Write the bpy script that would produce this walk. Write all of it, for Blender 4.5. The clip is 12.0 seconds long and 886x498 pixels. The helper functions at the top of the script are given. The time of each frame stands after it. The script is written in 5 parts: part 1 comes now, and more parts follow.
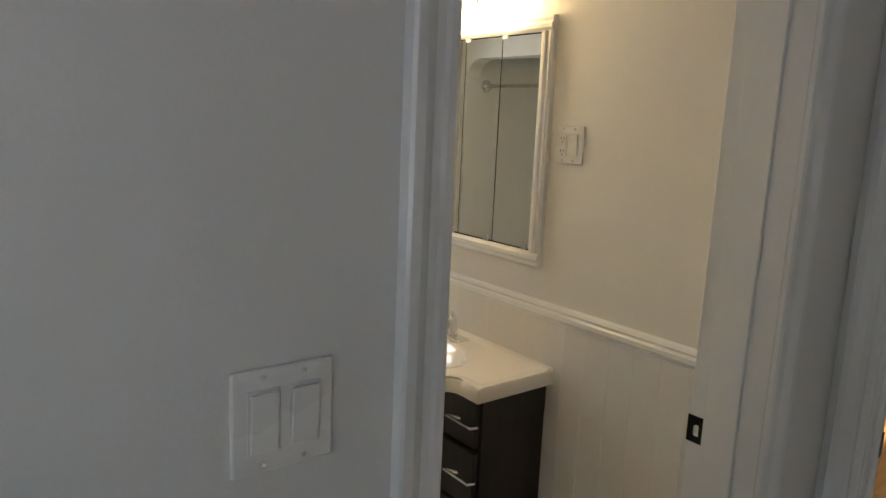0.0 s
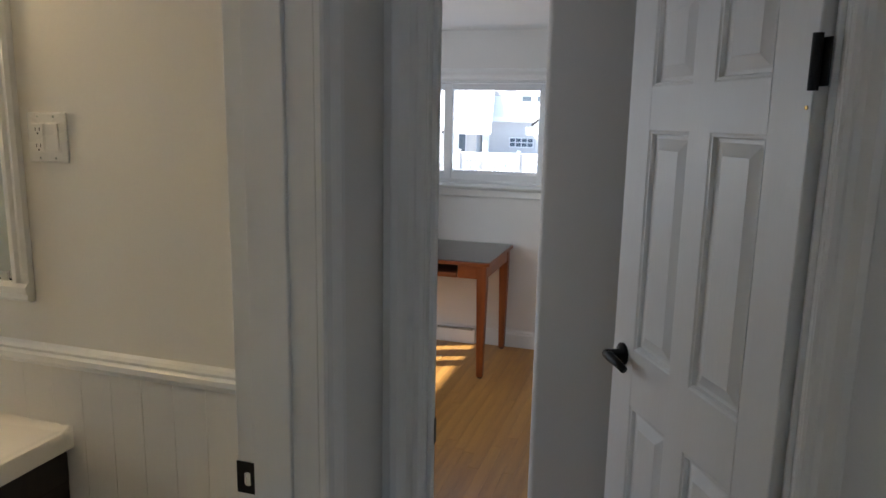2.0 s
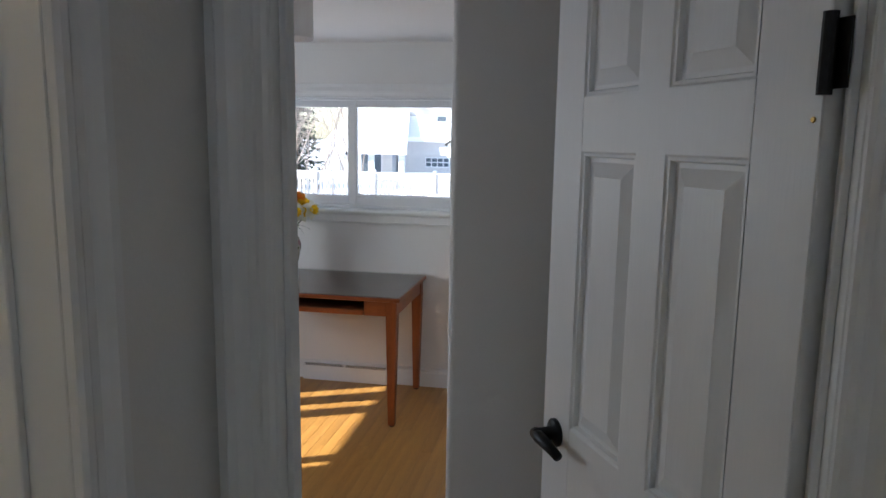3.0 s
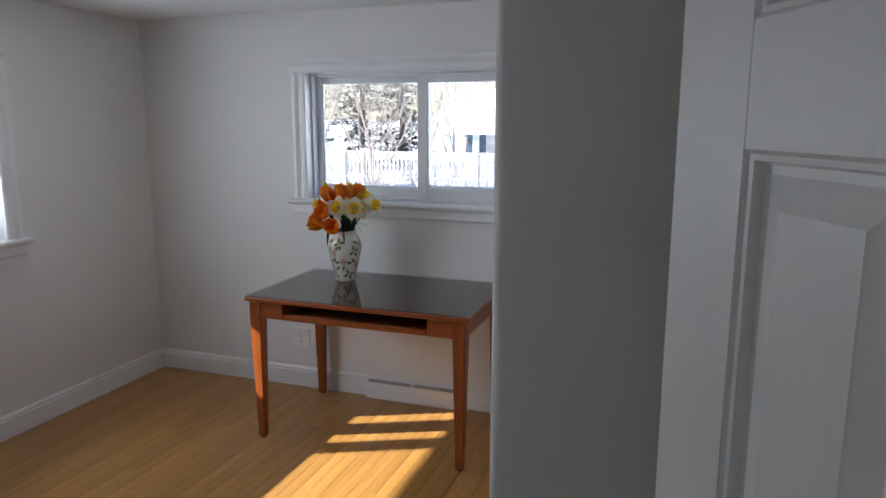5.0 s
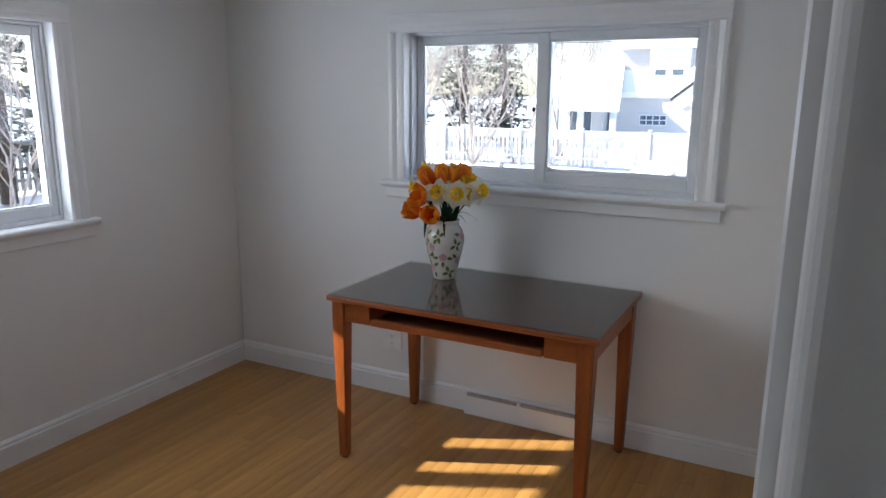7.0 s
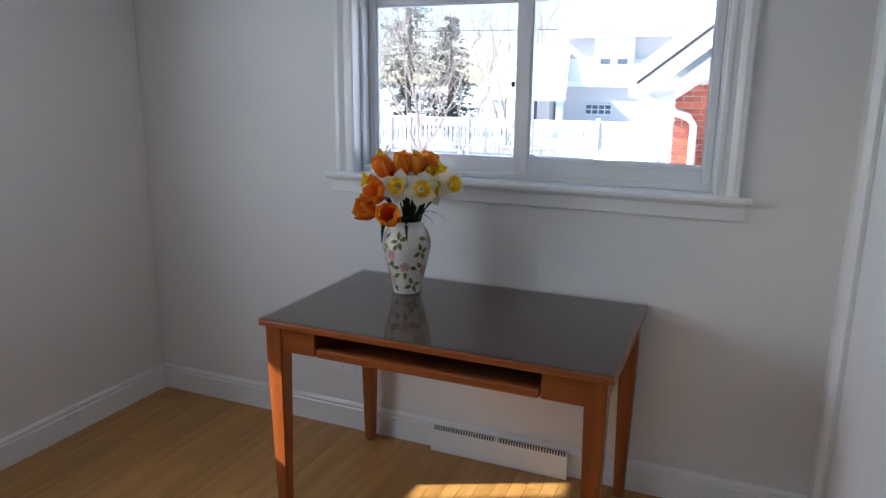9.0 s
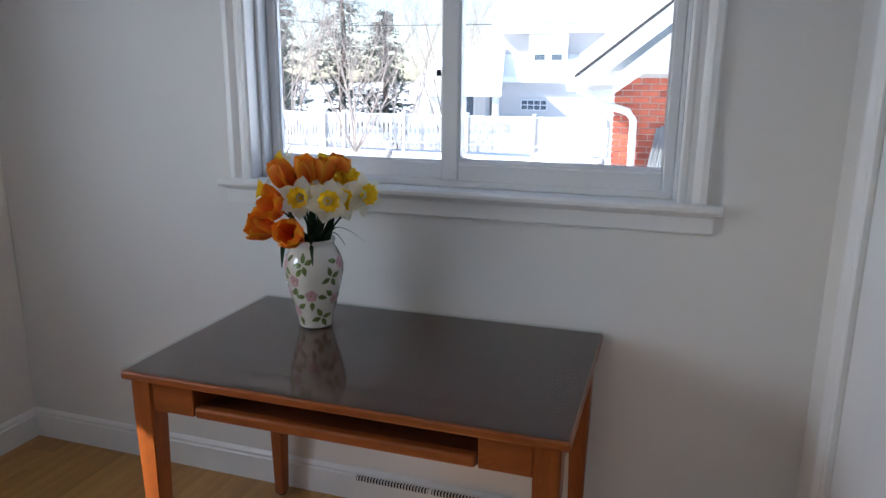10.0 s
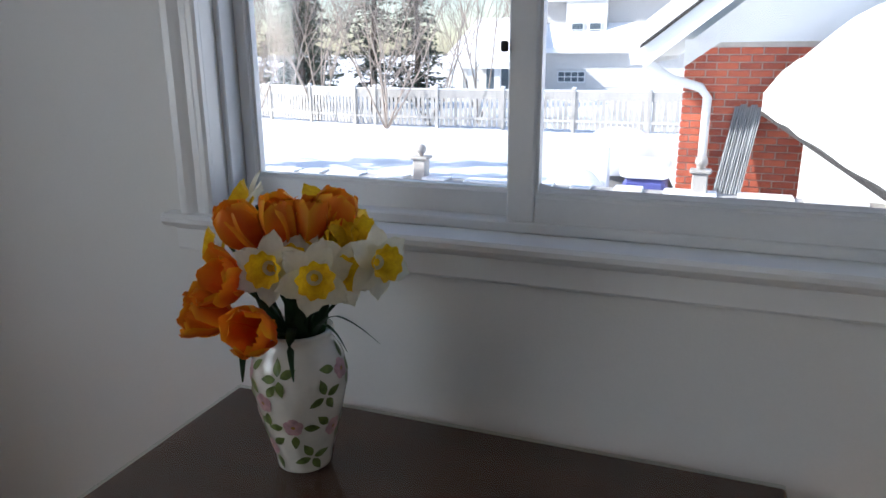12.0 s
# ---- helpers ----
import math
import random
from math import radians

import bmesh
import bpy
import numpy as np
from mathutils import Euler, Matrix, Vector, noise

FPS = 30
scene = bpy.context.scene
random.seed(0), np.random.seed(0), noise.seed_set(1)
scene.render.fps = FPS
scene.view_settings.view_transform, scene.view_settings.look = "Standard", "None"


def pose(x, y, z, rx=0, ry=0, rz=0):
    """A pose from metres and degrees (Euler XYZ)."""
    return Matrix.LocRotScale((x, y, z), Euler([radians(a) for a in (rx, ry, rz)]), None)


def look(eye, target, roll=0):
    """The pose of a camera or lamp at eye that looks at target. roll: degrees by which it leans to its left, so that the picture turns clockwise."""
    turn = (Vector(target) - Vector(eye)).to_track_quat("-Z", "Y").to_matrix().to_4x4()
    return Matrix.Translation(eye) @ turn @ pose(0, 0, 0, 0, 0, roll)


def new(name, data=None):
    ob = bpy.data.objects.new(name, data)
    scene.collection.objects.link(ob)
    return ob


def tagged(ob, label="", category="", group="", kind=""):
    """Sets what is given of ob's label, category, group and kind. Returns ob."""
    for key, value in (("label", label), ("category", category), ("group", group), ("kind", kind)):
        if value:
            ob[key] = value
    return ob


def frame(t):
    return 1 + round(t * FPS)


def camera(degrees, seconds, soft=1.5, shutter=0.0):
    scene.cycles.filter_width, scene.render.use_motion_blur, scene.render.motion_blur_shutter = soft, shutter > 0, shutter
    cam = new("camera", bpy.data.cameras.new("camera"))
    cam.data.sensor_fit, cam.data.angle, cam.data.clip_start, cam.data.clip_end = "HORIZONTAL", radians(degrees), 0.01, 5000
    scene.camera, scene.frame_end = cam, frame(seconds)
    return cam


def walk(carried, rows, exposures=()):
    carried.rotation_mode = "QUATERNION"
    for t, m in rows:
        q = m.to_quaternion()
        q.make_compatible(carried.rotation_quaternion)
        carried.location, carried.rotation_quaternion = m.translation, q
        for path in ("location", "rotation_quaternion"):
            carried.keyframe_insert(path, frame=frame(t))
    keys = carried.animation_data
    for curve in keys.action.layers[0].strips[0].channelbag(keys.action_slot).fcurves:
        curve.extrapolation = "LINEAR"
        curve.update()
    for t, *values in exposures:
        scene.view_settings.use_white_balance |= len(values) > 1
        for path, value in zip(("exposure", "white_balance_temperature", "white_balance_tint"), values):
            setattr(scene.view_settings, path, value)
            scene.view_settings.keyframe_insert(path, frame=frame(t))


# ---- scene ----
cam = camera(64.6, 12.0)
PATH = [
    (0, (0.061, 0.511, 1.616), (1.265, 2.067, 1.253), 2.5),
    (0.5, (0.121, 0.586, 1.632), (1.581, 1.906, 1.277), 2.5),
    (1, (0.187, 0.609, 1.608), (1.844, 1.672, 1.256), 2.3),
    (1.5, (0.253, 0.619, 1.607), (2.052, 1.412, 1.238), 1.7),
    (2, (0.385, 0.627, 1.617), (2.263, 1.211, 1.251), 1.1),
    (2.5, (0.602, 0.647, 1.623), (2.524, 1.09, 1.295), 0.9),
    (3, (0.823, 0.677, 1.616), (2.766, 1.041, 1.309), 0.9),
    (3.2, (0.922, 0.699, 1.616), (2.87, 1.036, 1.309), 0.3),
    (4.8, (1.499, 0.681, 1.619), (3.384, 1.253, 1.278), 0.3),
    (5, (1.597, 0.709, 1.623), (3.451, 1.363, 1.258), 0.1),
    (5.5, (1.72, 0.779, 1.609), (3.52, 1.554, 1.208), 0.4),
    (6, (1.865, 0.859, 1.596), (3.638, 1.681, 1.173), 0.5),
    (6.5, (2.035, 0.942, 1.594), (3.777, 1.826, 1.165), 0.3),
    (7, (2.154, 1.015, 1.585), (3.888, 1.915, 1.155), 0.4),
    (7.2, (2.201, 1.045, 1.58), (3.935, 1.946, 1.152), 0.3),
    (8.8, (2.572, 1.34, 1.508), (4.361, 2.116, 1.064), 0.7),
    (9, (2.659, 1.341, 1.517), (4.453, 2.1, 1.061), 0.6),
    (9.5, (2.869, 1.387, 1.517), (4.694, 2.063, 1.058), 0.6),
    (10, (3.094, 1.443, 1.495), (4.945, 2.041, 1.031), 0.5),
    (10.5, (3.307, 1.535, 1.503), (5.172, 2.065, 1.015), 0.4),
    (11, (3.532, 1.554, 1.511), (5.383, 2.11, 0.996), 0.1),
    (11.5, (3.737, 1.647, 1.48), (5.599, 2.199, 1.001), 0.4),
    (12, (3.923, 1.784, 1.509), (5.726, 2.464, 0.972), -0.3),
]
walk(cam, [(t, look(eye, target, roll)) for t, eye, target, roll in PATH], [(0, 2.0, 6400, 10), (1, 1.9, 6300, 10), (2.5, 1.6, 6000, 10), (5, 1.5, 5900, 10), (7, 1.45, 5800, 10), (9.5, 1.5, 5700, 10), (11, 1.25, 5900, 10), (12, 0.95, 5950, 10)])

# ---- world, sun, exposure ----
world = bpy.data.worlds.new("sky")
scene.world = world
world.use_nodes = True
wn = world.node_tree
sky = wn.nodes.new("ShaderNodeTexSky")
sky.sky_type, sky.sun_disc = "NISHITA", False
SUN_WAY = Vector((0.356, -0.754, -0.503)).normalized()
sky.sun_elevation = math.asin(-SUN_WAY.z)
sky.sun_rotation = math.atan2(-SUN_WAY.x, -SUN_WAY.y)
wn.links.new(sky.outputs[0], wn.nodes["Background"].inputs[0])
wn.nodes["Background"].inputs[1].default_value = 0.15
sun = new("sun", bpy.data.lights.new("sun", "SUN"))
sun.data.energy, sun.data.angle, sun.data.color = 5.0, radians(0.5), (1.0, 0.94, 0.84)
sun.rotation_mode = "QUATERNION"
sun.rotation_quaternion = SUN_WAY.to_track_quat("-Z", "Y")


def opening_light(place, way, wide, high, watts, colour):
    """An area lamp added in a wall opening to boost the sky light coming in."""
    o = new("sky_fill_lamp", bpy.data.lights.new("sky_fill_lamp", "AREA"))
    o.data.shape, o.data.size, o.data.size_y, o.data.energy, o.data.color = "RECTANGLE", wide, high, watts, colour
    o.matrix_world = look(place, Vector(place) + Vector(way))
    return o


opening_light((3.50, 4.16, 1.46), (0.12, -1, -0.08), 1.2, 0.76, 5.1, (0.86, 0.93, 1.0))
# fill lamp in the invented opening at the hall's unseen end
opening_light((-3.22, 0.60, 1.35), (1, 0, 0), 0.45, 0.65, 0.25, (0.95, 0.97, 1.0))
opening_light((1.04, 4.16, 1.47), (0, -1, -0.05), 0.45, 0.7, 1.0, (0.86, 0.93, 1.0))


# ---- materials ----
def mat(name, base, rough=0.5, metal=0.0, vary=0.06, scale=6.0, bump=0.02, fine=90.0, stretch=(1, 1, 1), spec=0.5, rand=0.0, coat=0.0, dark=None, split=0.5):
    """A painted, wooden or stony surface: two scales of variation in colour, fine relief, uneven gloss."""
    m = bpy.data.materials.new(name)
    m.use_nodes = True
    t = m.node_tree
    b = t.nodes["Principled BSDF"]
    b.inputs["Metallic"].default_value = metal
    b.inputs["Specular IOR Level"].default_value = spec
    b.inputs["Coat Weight"].default_value = coat
    b.inputs["Coat Roughness"].default_value = 0.06
    co = t.nodes.new("ShaderNodeTexCoord")
    mp = t.nodes.new("ShaderNodeMapping")
    mp.inputs["Scale"].default_value = stretch
    t.links.new(co.outputs["Object"], mp.inputs["Vector"])
    n1 = t.nodes.new("ShaderNodeTexNoise")
    n1.inputs["Scale"].default_value, n1.inputs["Detail"].default_value = scale, 6
    n2 = t.nodes.new("ShaderNodeTexNoise")
    n2.inputs["Scale"].default_value, n2.inputs["Detail"].default_value = fine, 3
    t.links.new(mp.outputs[0], n1.inputs["Vector"])
    t.links.new(mp.outputs[0], n2.inputs["Vector"])
    dk = dark if dark else tuple(c * (1 - 2.2 * vary) for c in base)
    lt = tuple(min(1, c * (1 + vary)) for c in base)
    add = t.nodes.new("ShaderNodeMath")
    add.operation = "MULTIPLY_ADD"
    add.inputs[1].default_value, add.inputs[2].default_value = 0.35, 0.0
    t.links.new(n2.outputs[0], add.inputs[0])
    sm = t.nodes.new("ShaderNodeMath")
    sm.operation = "MULTIPLY_ADD"
    sm.inputs[1].default_value = 0.65
    t.links.new(n1.outputs[0], sm.inputs[0])
    t.links.new(add.outputs[0], sm.inputs[2])
    last = sm
    if rand:
        oi = t.nodes.new("ShaderNodeObjectInfo")
        r = t.nodes.new("ShaderNodeMath")
        r.operation = "MULTIPLY_ADD"
        r.inputs[1].default_value = rand
        t.links.new(oi.outputs["Random"], r.inputs[0])
        t.links.new(sm.outputs[0], r.inputs[2])
        off = t.nodes.new("ShaderNodeMath")
        off.operation = "SUBTRACT"
        off.inputs[1].default_value = rand / 2
        t.links.new(r.outputs[0], off.inputs[0])
        last = off
    ramp = t.nodes.new("ShaderNodeValToRGB")
    ramp.color_ramp.elements[0].position, ramp.color_ramp.elements[0].color = split - 0.2, (*dk, 1)
    ramp.color_ramp.elements[1].position, ramp.color_ramp.elements[1].color = split + 0.2, (*lt, 1)
    t.links.new(last.outputs[0], ramp.inputs[0])
    t.links.new(ramp.outputs[0], b.inputs["Base Color"])
    rg = t.nodes.new("ShaderNodeMapRange")
    rg.inputs["To Min"].default_value, rg.inputs["To Max"].default_value = max(0.01, rough * 0.8), min(1, rough * 1.2)
    t.links.new(n1.outputs[0], rg.inputs["Value"])
    t.links.new(rg.outputs[0], b.inputs["Roughness"])
    if bump:
        bp = t.nodes.new("ShaderNodeBump")
        bp.inputs["Strength"].default_value, bp.inputs["Distance"].default_value = bump * 4, 0.002
        t.links.new(n2.outputs[0], bp.inputs["Height"])
        t.links.new(bp.outputs[0], b.inputs["Normal"])
    return m


def glass_mat(name, tint=(1, 1, 1), rough=0.0):
    """Thin window glass: clear, with a Fresnel gloss."""
    m = bpy.data.materials.new(name)
    m.use_nodes = True
    t = m.node_tree
    t.nodes.remove(t.nodes["Principled BSDF"])
    tr = t.nodes.new("ShaderNodeBsdfTransparent")
    tr.inputs[0].default_value = (*tint, 1)
    gl = t.nodes.new("ShaderNodeBsdfGlossy")
    gl.inputs["Roughness"].default_value = rough
    lw = t.nodes.new("ShaderNodeLayerWeight")
    lw.inputs[0].default_value = 0.5
    pw = t.nodes.new("ShaderNodeMath")
    pw.operation = "POWER"
    pw.inputs[1].default_value = 5.0
    t.links.new(lw.outputs["Facing"], pw.inputs[0])
    fr = t.nodes.new("ShaderNodeMath")
    fr.operation = "MULTIPLY_ADD"
    fr.inputs[1].default_value, fr.inputs[2].default_value = 0.95, 0.04
    t.links.new(pw.outputs[0], fr.inputs[0])
    mx = t.nodes.new("ShaderNodeMixShader")
    t.links.new(fr.outputs[0], mx.inputs[0])
    t.links.new(tr.outputs[0], mx.inputs[1])
    t.links.new(gl.outputs[0], mx.inputs[2])
    t.links.new(mx.outputs[0], t.nodes["Material Output"].inputs[0])
    return m


def glow_mat(name, colour, strength):
    m = bpy.data.materials.new(name)
    m.use_nodes = True
    b = m.node_tree.nodes["Principled BSDF"]
    b.inputs["Base Color"].default_value = (0.9, 0.88, 0.82, 1)
    b.inputs["Emission Color"].default_value = (*colour, 1)
    b.inputs["Emission Strength"].default_value = strength
    return m


M_WALL = mat("wall_paint", (0.80, 0.79, 0.765), 0.62, vary=0.015, scale=1.6, bump=0.05, fine=160)
M_CEIL = mat("ceiling_paint", (0.84, 0.84, 0.83), 0.8, vary=0.015, scale=2, bump=0.06, fine=120)
M_TRIM = mat("trim_gloss_paint", (0.83, 0.83, 0.82), 0.3, vary=0.015, scale=4, bump=0.012, fine=40, stretch=(1, 1, 0.3))
M_DOOR = mat("door_paint", (0.80, 0.80, 0.79), 0.42, vary=0.02, scale=3, bump=0.05, fine=70, stretch=(3, 3, 0.25))
M_BATH = mat("bath_wall_paint", (0.80, 0.775, 0.72), 0.5, vary=0.015, scale=2, bump=0.03, fine=150)
M_VINYL = mat("window_vinyl", (0.78, 0.79, 0.80), 0.35, vary=0.02, scale=5, bump=0.008)
M_PLATE = mat("switch_plastic", (0.84, 0.83, 0.80), 0.28, vary=0.01, bump=0.004)
M_FLOOR = mat("maple_strip", (0.46, 0.24, 0.062), 0.36, vary=0.2, scale=3.0, bump=0.02, fine=45, stretch=(0.55, 7, 7), rand=0.16, dark=(0.31, 0.147, 0.034), coat=0.12)
M_GAP = mat("floor_joint", (0.10, 0.055, 0.025), 0.8, vary=0.2)
M_CHERRY = mat("cherry_wood", (0.30, 0.078, 0.014), 0.34, vary=0.25, scale=4, bump=0.012, fine=50, stretch=(6, 6, 0.7), dark=(0.17, 0.038, 0.007), coat=0.15)
M_CHERRY_Y = mat("cherry_wood_rail", (0.30, 0.078, 0.014), 0.34, vary=0.25, scale=4, bump=0.012, fine=50, stretch=(6, 0.7, 6), dark=(0.17, 0.038, 0.007), coat=0.15)
M_DESKTOP = mat("dark_desk_top", (0.135, 0.062, 0.045), 0.5, vary=0.2, scale=3, bump=0, fine=60, stretch=(6, 0.6, 1), spec=0.05)
# darker cherry tone for the keyboard tray and back apron
M_INSIDE = mat("darker_cherry", (0.16, 0.045, 0.014), 0.45, vary=0.2, scale=4, stretch=(6, 0.7, 6))
M_BLACK = mat("black_metal", (0.018, 0.017, 0.017), 0.38, 0.6, vary=0.15, bump=0.01)
M_BRASS = mat("old_brass", (0.55, 0.36, 0.12), 0.35, 1.0, vary=0.15)
M_CHROME = mat("chrome", (0.86, 0.87, 0.88), 0.07, 1.0, vary=0.02, bump=0)
M_MIRROR = mat("mirror_silver", (0.86, 0.88, 0.87), 0.012, 1.0, vary=0.005, bump=0)
M_BRONZE = mat("oiled_bronze", (0.07, 0.045, 0.03), 0.4, 0.8, vary=0.2)
M_PORCELAIN = mat("porcelain", (0.84, 0.81, 0.76), 0.12, vary=0.01, bump=0, coat=0.5)
M_ESPRESSO = mat("espresso_wood", (0.022, 0.015, 0.012), 0.38, vary=0.3, scale=4, stretch=(6, 6, 0.6))
M_ACRYLIC = mat("tub_acrylic", (0.78, 0.80, 0.78), 0.25, vary=0.01, bump=0.003)
M_TILE = mat("bath_floor_tile", (0.55, 0.53, 0.5), 0.35, vary=0.1)
# near-black for small dark parts, and for the shade inside slots and holes
M_DARK = mat("dark_and_slot_shade", (0.03, 0.03, 0.032), 0.7, vary=0.1)
M_FABRIC = mat("shade_fabric", (0.74, 0.72, 0.70), 0.9, vary=0.03, bump=0.06, fine=300)
M_VASE = mat("vase_glaze", (0.78, 0.73, 0.64), 0.16, vary=0.05, scale=14, bump=0.01, fine=60, coat=0.4)
M_VLEAF = mat("painted_green", (0.17, 0.22, 0.05), 0.3, vary=0.3, scale=60, bump=0.01)
M_VPINK = mat("painted_pink", (0.62, 0.36, 0.37), 0.3, vary=0.2, scale=60, bump=0.01)
M_VGOLD = mat("painted_gold", (0.50, 0.24, 0.05), 0.35, vary=0.2, scale=60)
M_LEAF = mat("flower_leaf", (0.035, 0.085, 0.03), 0.5, vary=0.35, scale=18, bump=0.02, stretch=(1, 1, 0.3))
M_TULIP = mat("tulip_petal", (0.90, 0.42, 0.012), 0.5, vary=0.2, scale=20, bump=0.02, fine=140, dark=(0.84, 0.13, 0.005), split=0.53)
M_YELLOW = mat("daffodil_trumpet", (0.88, 0.60, 0.012), 0.5, vary=0.2, scale=40, bump=0.03, fine=160, dark=(0.76, 0.42, 0.01))
M_WHITEP = mat("daffodil_petal", (0.83, 0.80, 0.66), 0.55, vary=0.06, scale=30, bump=0.02)
M_SNOW = mat("snow", (0.86, 0.87, 0.90), 0.7, vary=0.03, scale=1.2, bump=0.1, fine=14)
M_FENCE = mat("weathered_white_fence", (0.46, 0.44, 0.42), 0.75, vary=0.12, scale=5, stretch=(3, 3, 0.5), rand=0.25)
M_BRICK = mat("red_brick", (0.42, 0.105, 0.055), 0.85, vary=0.25, scale=9, bump=0.08, fine=60, rand=0.4, dark=(0.27, 0.06, 0.035))
M_MORTAR = mat("mortar", (0.55, 0.52, 0.48), 0.9, vary=0.1, scale=12, bump=0.08)
M_SIDING = mat("pale_siding", (0.62, 0.61, 0.60), 0.6, vary=0.05, rand=0.08)
M_GREYSIDE = mat("grey_siding", (0.52, 0.51, 0.505), 0.65, vary=0.05, rand=0.08)
M_SOFFIT = mat("white_soffit", (0.75, 0.77, 0.78), 0.5, vary=0.03)
M_PANE = mat("far_pane", (0.10, 0.13, 0.16), 0.1, vary=0.15)
M_SHINGLE = mat("shingle_edge", (0.035, 0.032, 0.03), 0.9, vary=0.3, scale=20)
M_BARK = mat("bark", (0.14, 0.10, 0.075), 0.9, vary=0.25, scale=12, bump=0.1, stretch=(1, 1, 0.3))
M_TWIG = mat("pale_twig", (0.42, 0.35, 0.30), 0.85, vary=0.2, scale=10)
M_NEEDLE = mat("conifer_needles", (0.115, 0.145, 0.105), 0.8, vary=0.4, scale=3, bump=0.05)
M_GALV = mat("galvanised_sheet", (0.50, 0.52, 0.54), 0.4, 0.25, vary=0.15)
M_TARP = mat("grey_tarp", (0.16, 0.16, 0.165), 0.6, vary=0.2)
M_BLUE = mat("blue_plastic", (0.07, 0.08, 0.28), 0.5, vary=0.15)


def let_through(m, share):
    """Thin petals and leaves pass some light on."""
    t = m.node_tree
    b = t.nodes["Principled BSDF"]
    tl = t.nodes.new("ShaderNodeBsdfTranslucent")
    mx = t.nodes.new("ShaderNodeMixShader")
    mx.inputs[0].default_value = share
    t.links.new(b.inputs["Base Color"].links[0].from_socket, tl.inputs[0])
    t.links.new(b.outputs[0], mx.inputs[1])
    t.links.new(tl.outputs[0], mx.inputs[2])
    t.links.new(mx.outputs[0], t.nodes["Material Output"].inputs[0])


def petal_flush(m, inner, edge):
    """A petal's own pigment: one colour from the base up its middle, another at its rim, streaked along its length."""
    t = m.node_tree
    b = t.nodes["Principled BSDF"]
    uv = t.nodes.new("ShaderNodeUVMap")
    sp = t.nodes.new("ShaderNodeSeparateXYZ")
    t.links.new(uv.outputs[0], sp.inputs[0])
    hx = t.nodes.new("ShaderNodeMath")
    hx.operation = "POWER"
    hx.inputs[1].default_value = 3.0
    t.links.new(sp.outputs[0], hx.inputs[0])
    hs = t.nodes.new("ShaderNodeMath")
    hs.operation = "MULTIPLY"
    hs.inputs[1].default_value = 0.45
    t.links.new(hx.outputs[0], hs.inputs[0])
    hy = t.nodes.new("ShaderNodeMath")
    hy.operation = "MULTIPLY_ADD"
    hy.inputs[1].default_value = 0.42
    t.links.new(sp.outputs[1], hy.inputs[0])
    t.links.new(hs.outputs[0], hy.inputs[2])
    ns = t.nodes.new("ShaderNodeTexNoise")
    ns.inputs["Scale"].default_value, ns.inputs["Detail"].default_value = 38.0, 5
    co = t.nodes.new("ShaderNodeTexCoord")
    t.links.new(co.outputs["Object"], ns.inputs["Vector"])
    ad = t.nodes.new("ShaderNodeMath")
    ad.operation = "MULTIPLY_ADD"
    ad.inputs[1].default_value = 0.35
    t.links.new(ns.outputs[0], ad.inputs[0])
    t.links.new(hy.outputs[0], ad.inputs[2])
    rp = t.nodes.new("ShaderNodeValToRGB")
    rp.color_ramp.elements[0].position, rp.color_ramp.elements[0].color = 0.32, (*inner, 1)
    rp.color_ramp.elements[1].position, rp.color_ramp.elements[1].color = 1.0, (*edge, 1)
    t.links.new(ad.outputs[0], rp.inputs[0])
    t.links.new(rp.outputs[0], b.inputs["Base Color"])


petal_flush(M_TULIP, (0.82, 0.13, 0.008), (0.92, 0.45, 0.014))
for m in (M_TULIP, M_YELLOW, M_WHITEP):
    let_through(m, 0.45)
let_through(M_LEAF, 0.2)
let_through(M_NEEDLE, 0.3)
M_GLASS = glass_mat("window_glass")
M_BULB = glow_mat("lit_frosted_glass", (1.0, 0.70, 0.34), 9.5)


# ---- mesh helpers ----
def mesh_of(name, bm, material, smooth=False):
    me = bpy.data.meshes.new(name)
    bmesh.ops.recalc_face_normals(bm, faces=bm.faces)
    bm.to_mesh(me)
    bm.free()
    me.materials.append(material)
    if smooth:
        me.polygons.foreach_set("use_smooth", [True] * len(me.polygons))
    return me


def part(name, bm, material, parent=None, label="", smooth=False):
    ob = new(name, mesh_of(name, bm, material, smooth))
    if parent is not None:
        ob.parent = parent
    if label:
        tagged(ob, label)
    return ob


def empty(name, label, category, group="", kind="", at=(0, 0, 0), turn=0.0):
    e = new(name)
    e.location, e.rotation_euler = at, (0, 0, radians(turn))
    return tagged(e, label, category, group, kind)


def box(x0, x1, y0, y1, z0, z1, bevel=0.0, bm=None, seg=1):
    bm = bm or bmesh.new()
    vs = bmesh.ops.create_cube(bm, size=1)["verts"]
    bmesh.ops.transform(bm, matrix=Matrix.Translation(((x0 + x1) / 2, (y0 + y1) / 2, (z0 + z1) / 2)) @ Matrix.Diagonal((abs(x1 - x0), abs(y1 - y0), abs(z1 - z0), 1)), verts=vs)
    if bevel:
        es = list({e for v in vs for e in v.link_edges})
        bmesh.ops.bevel(bm, geom=es, offset=bevel, segments=seg, affect="EDGES", profile=0.5)
    return bm


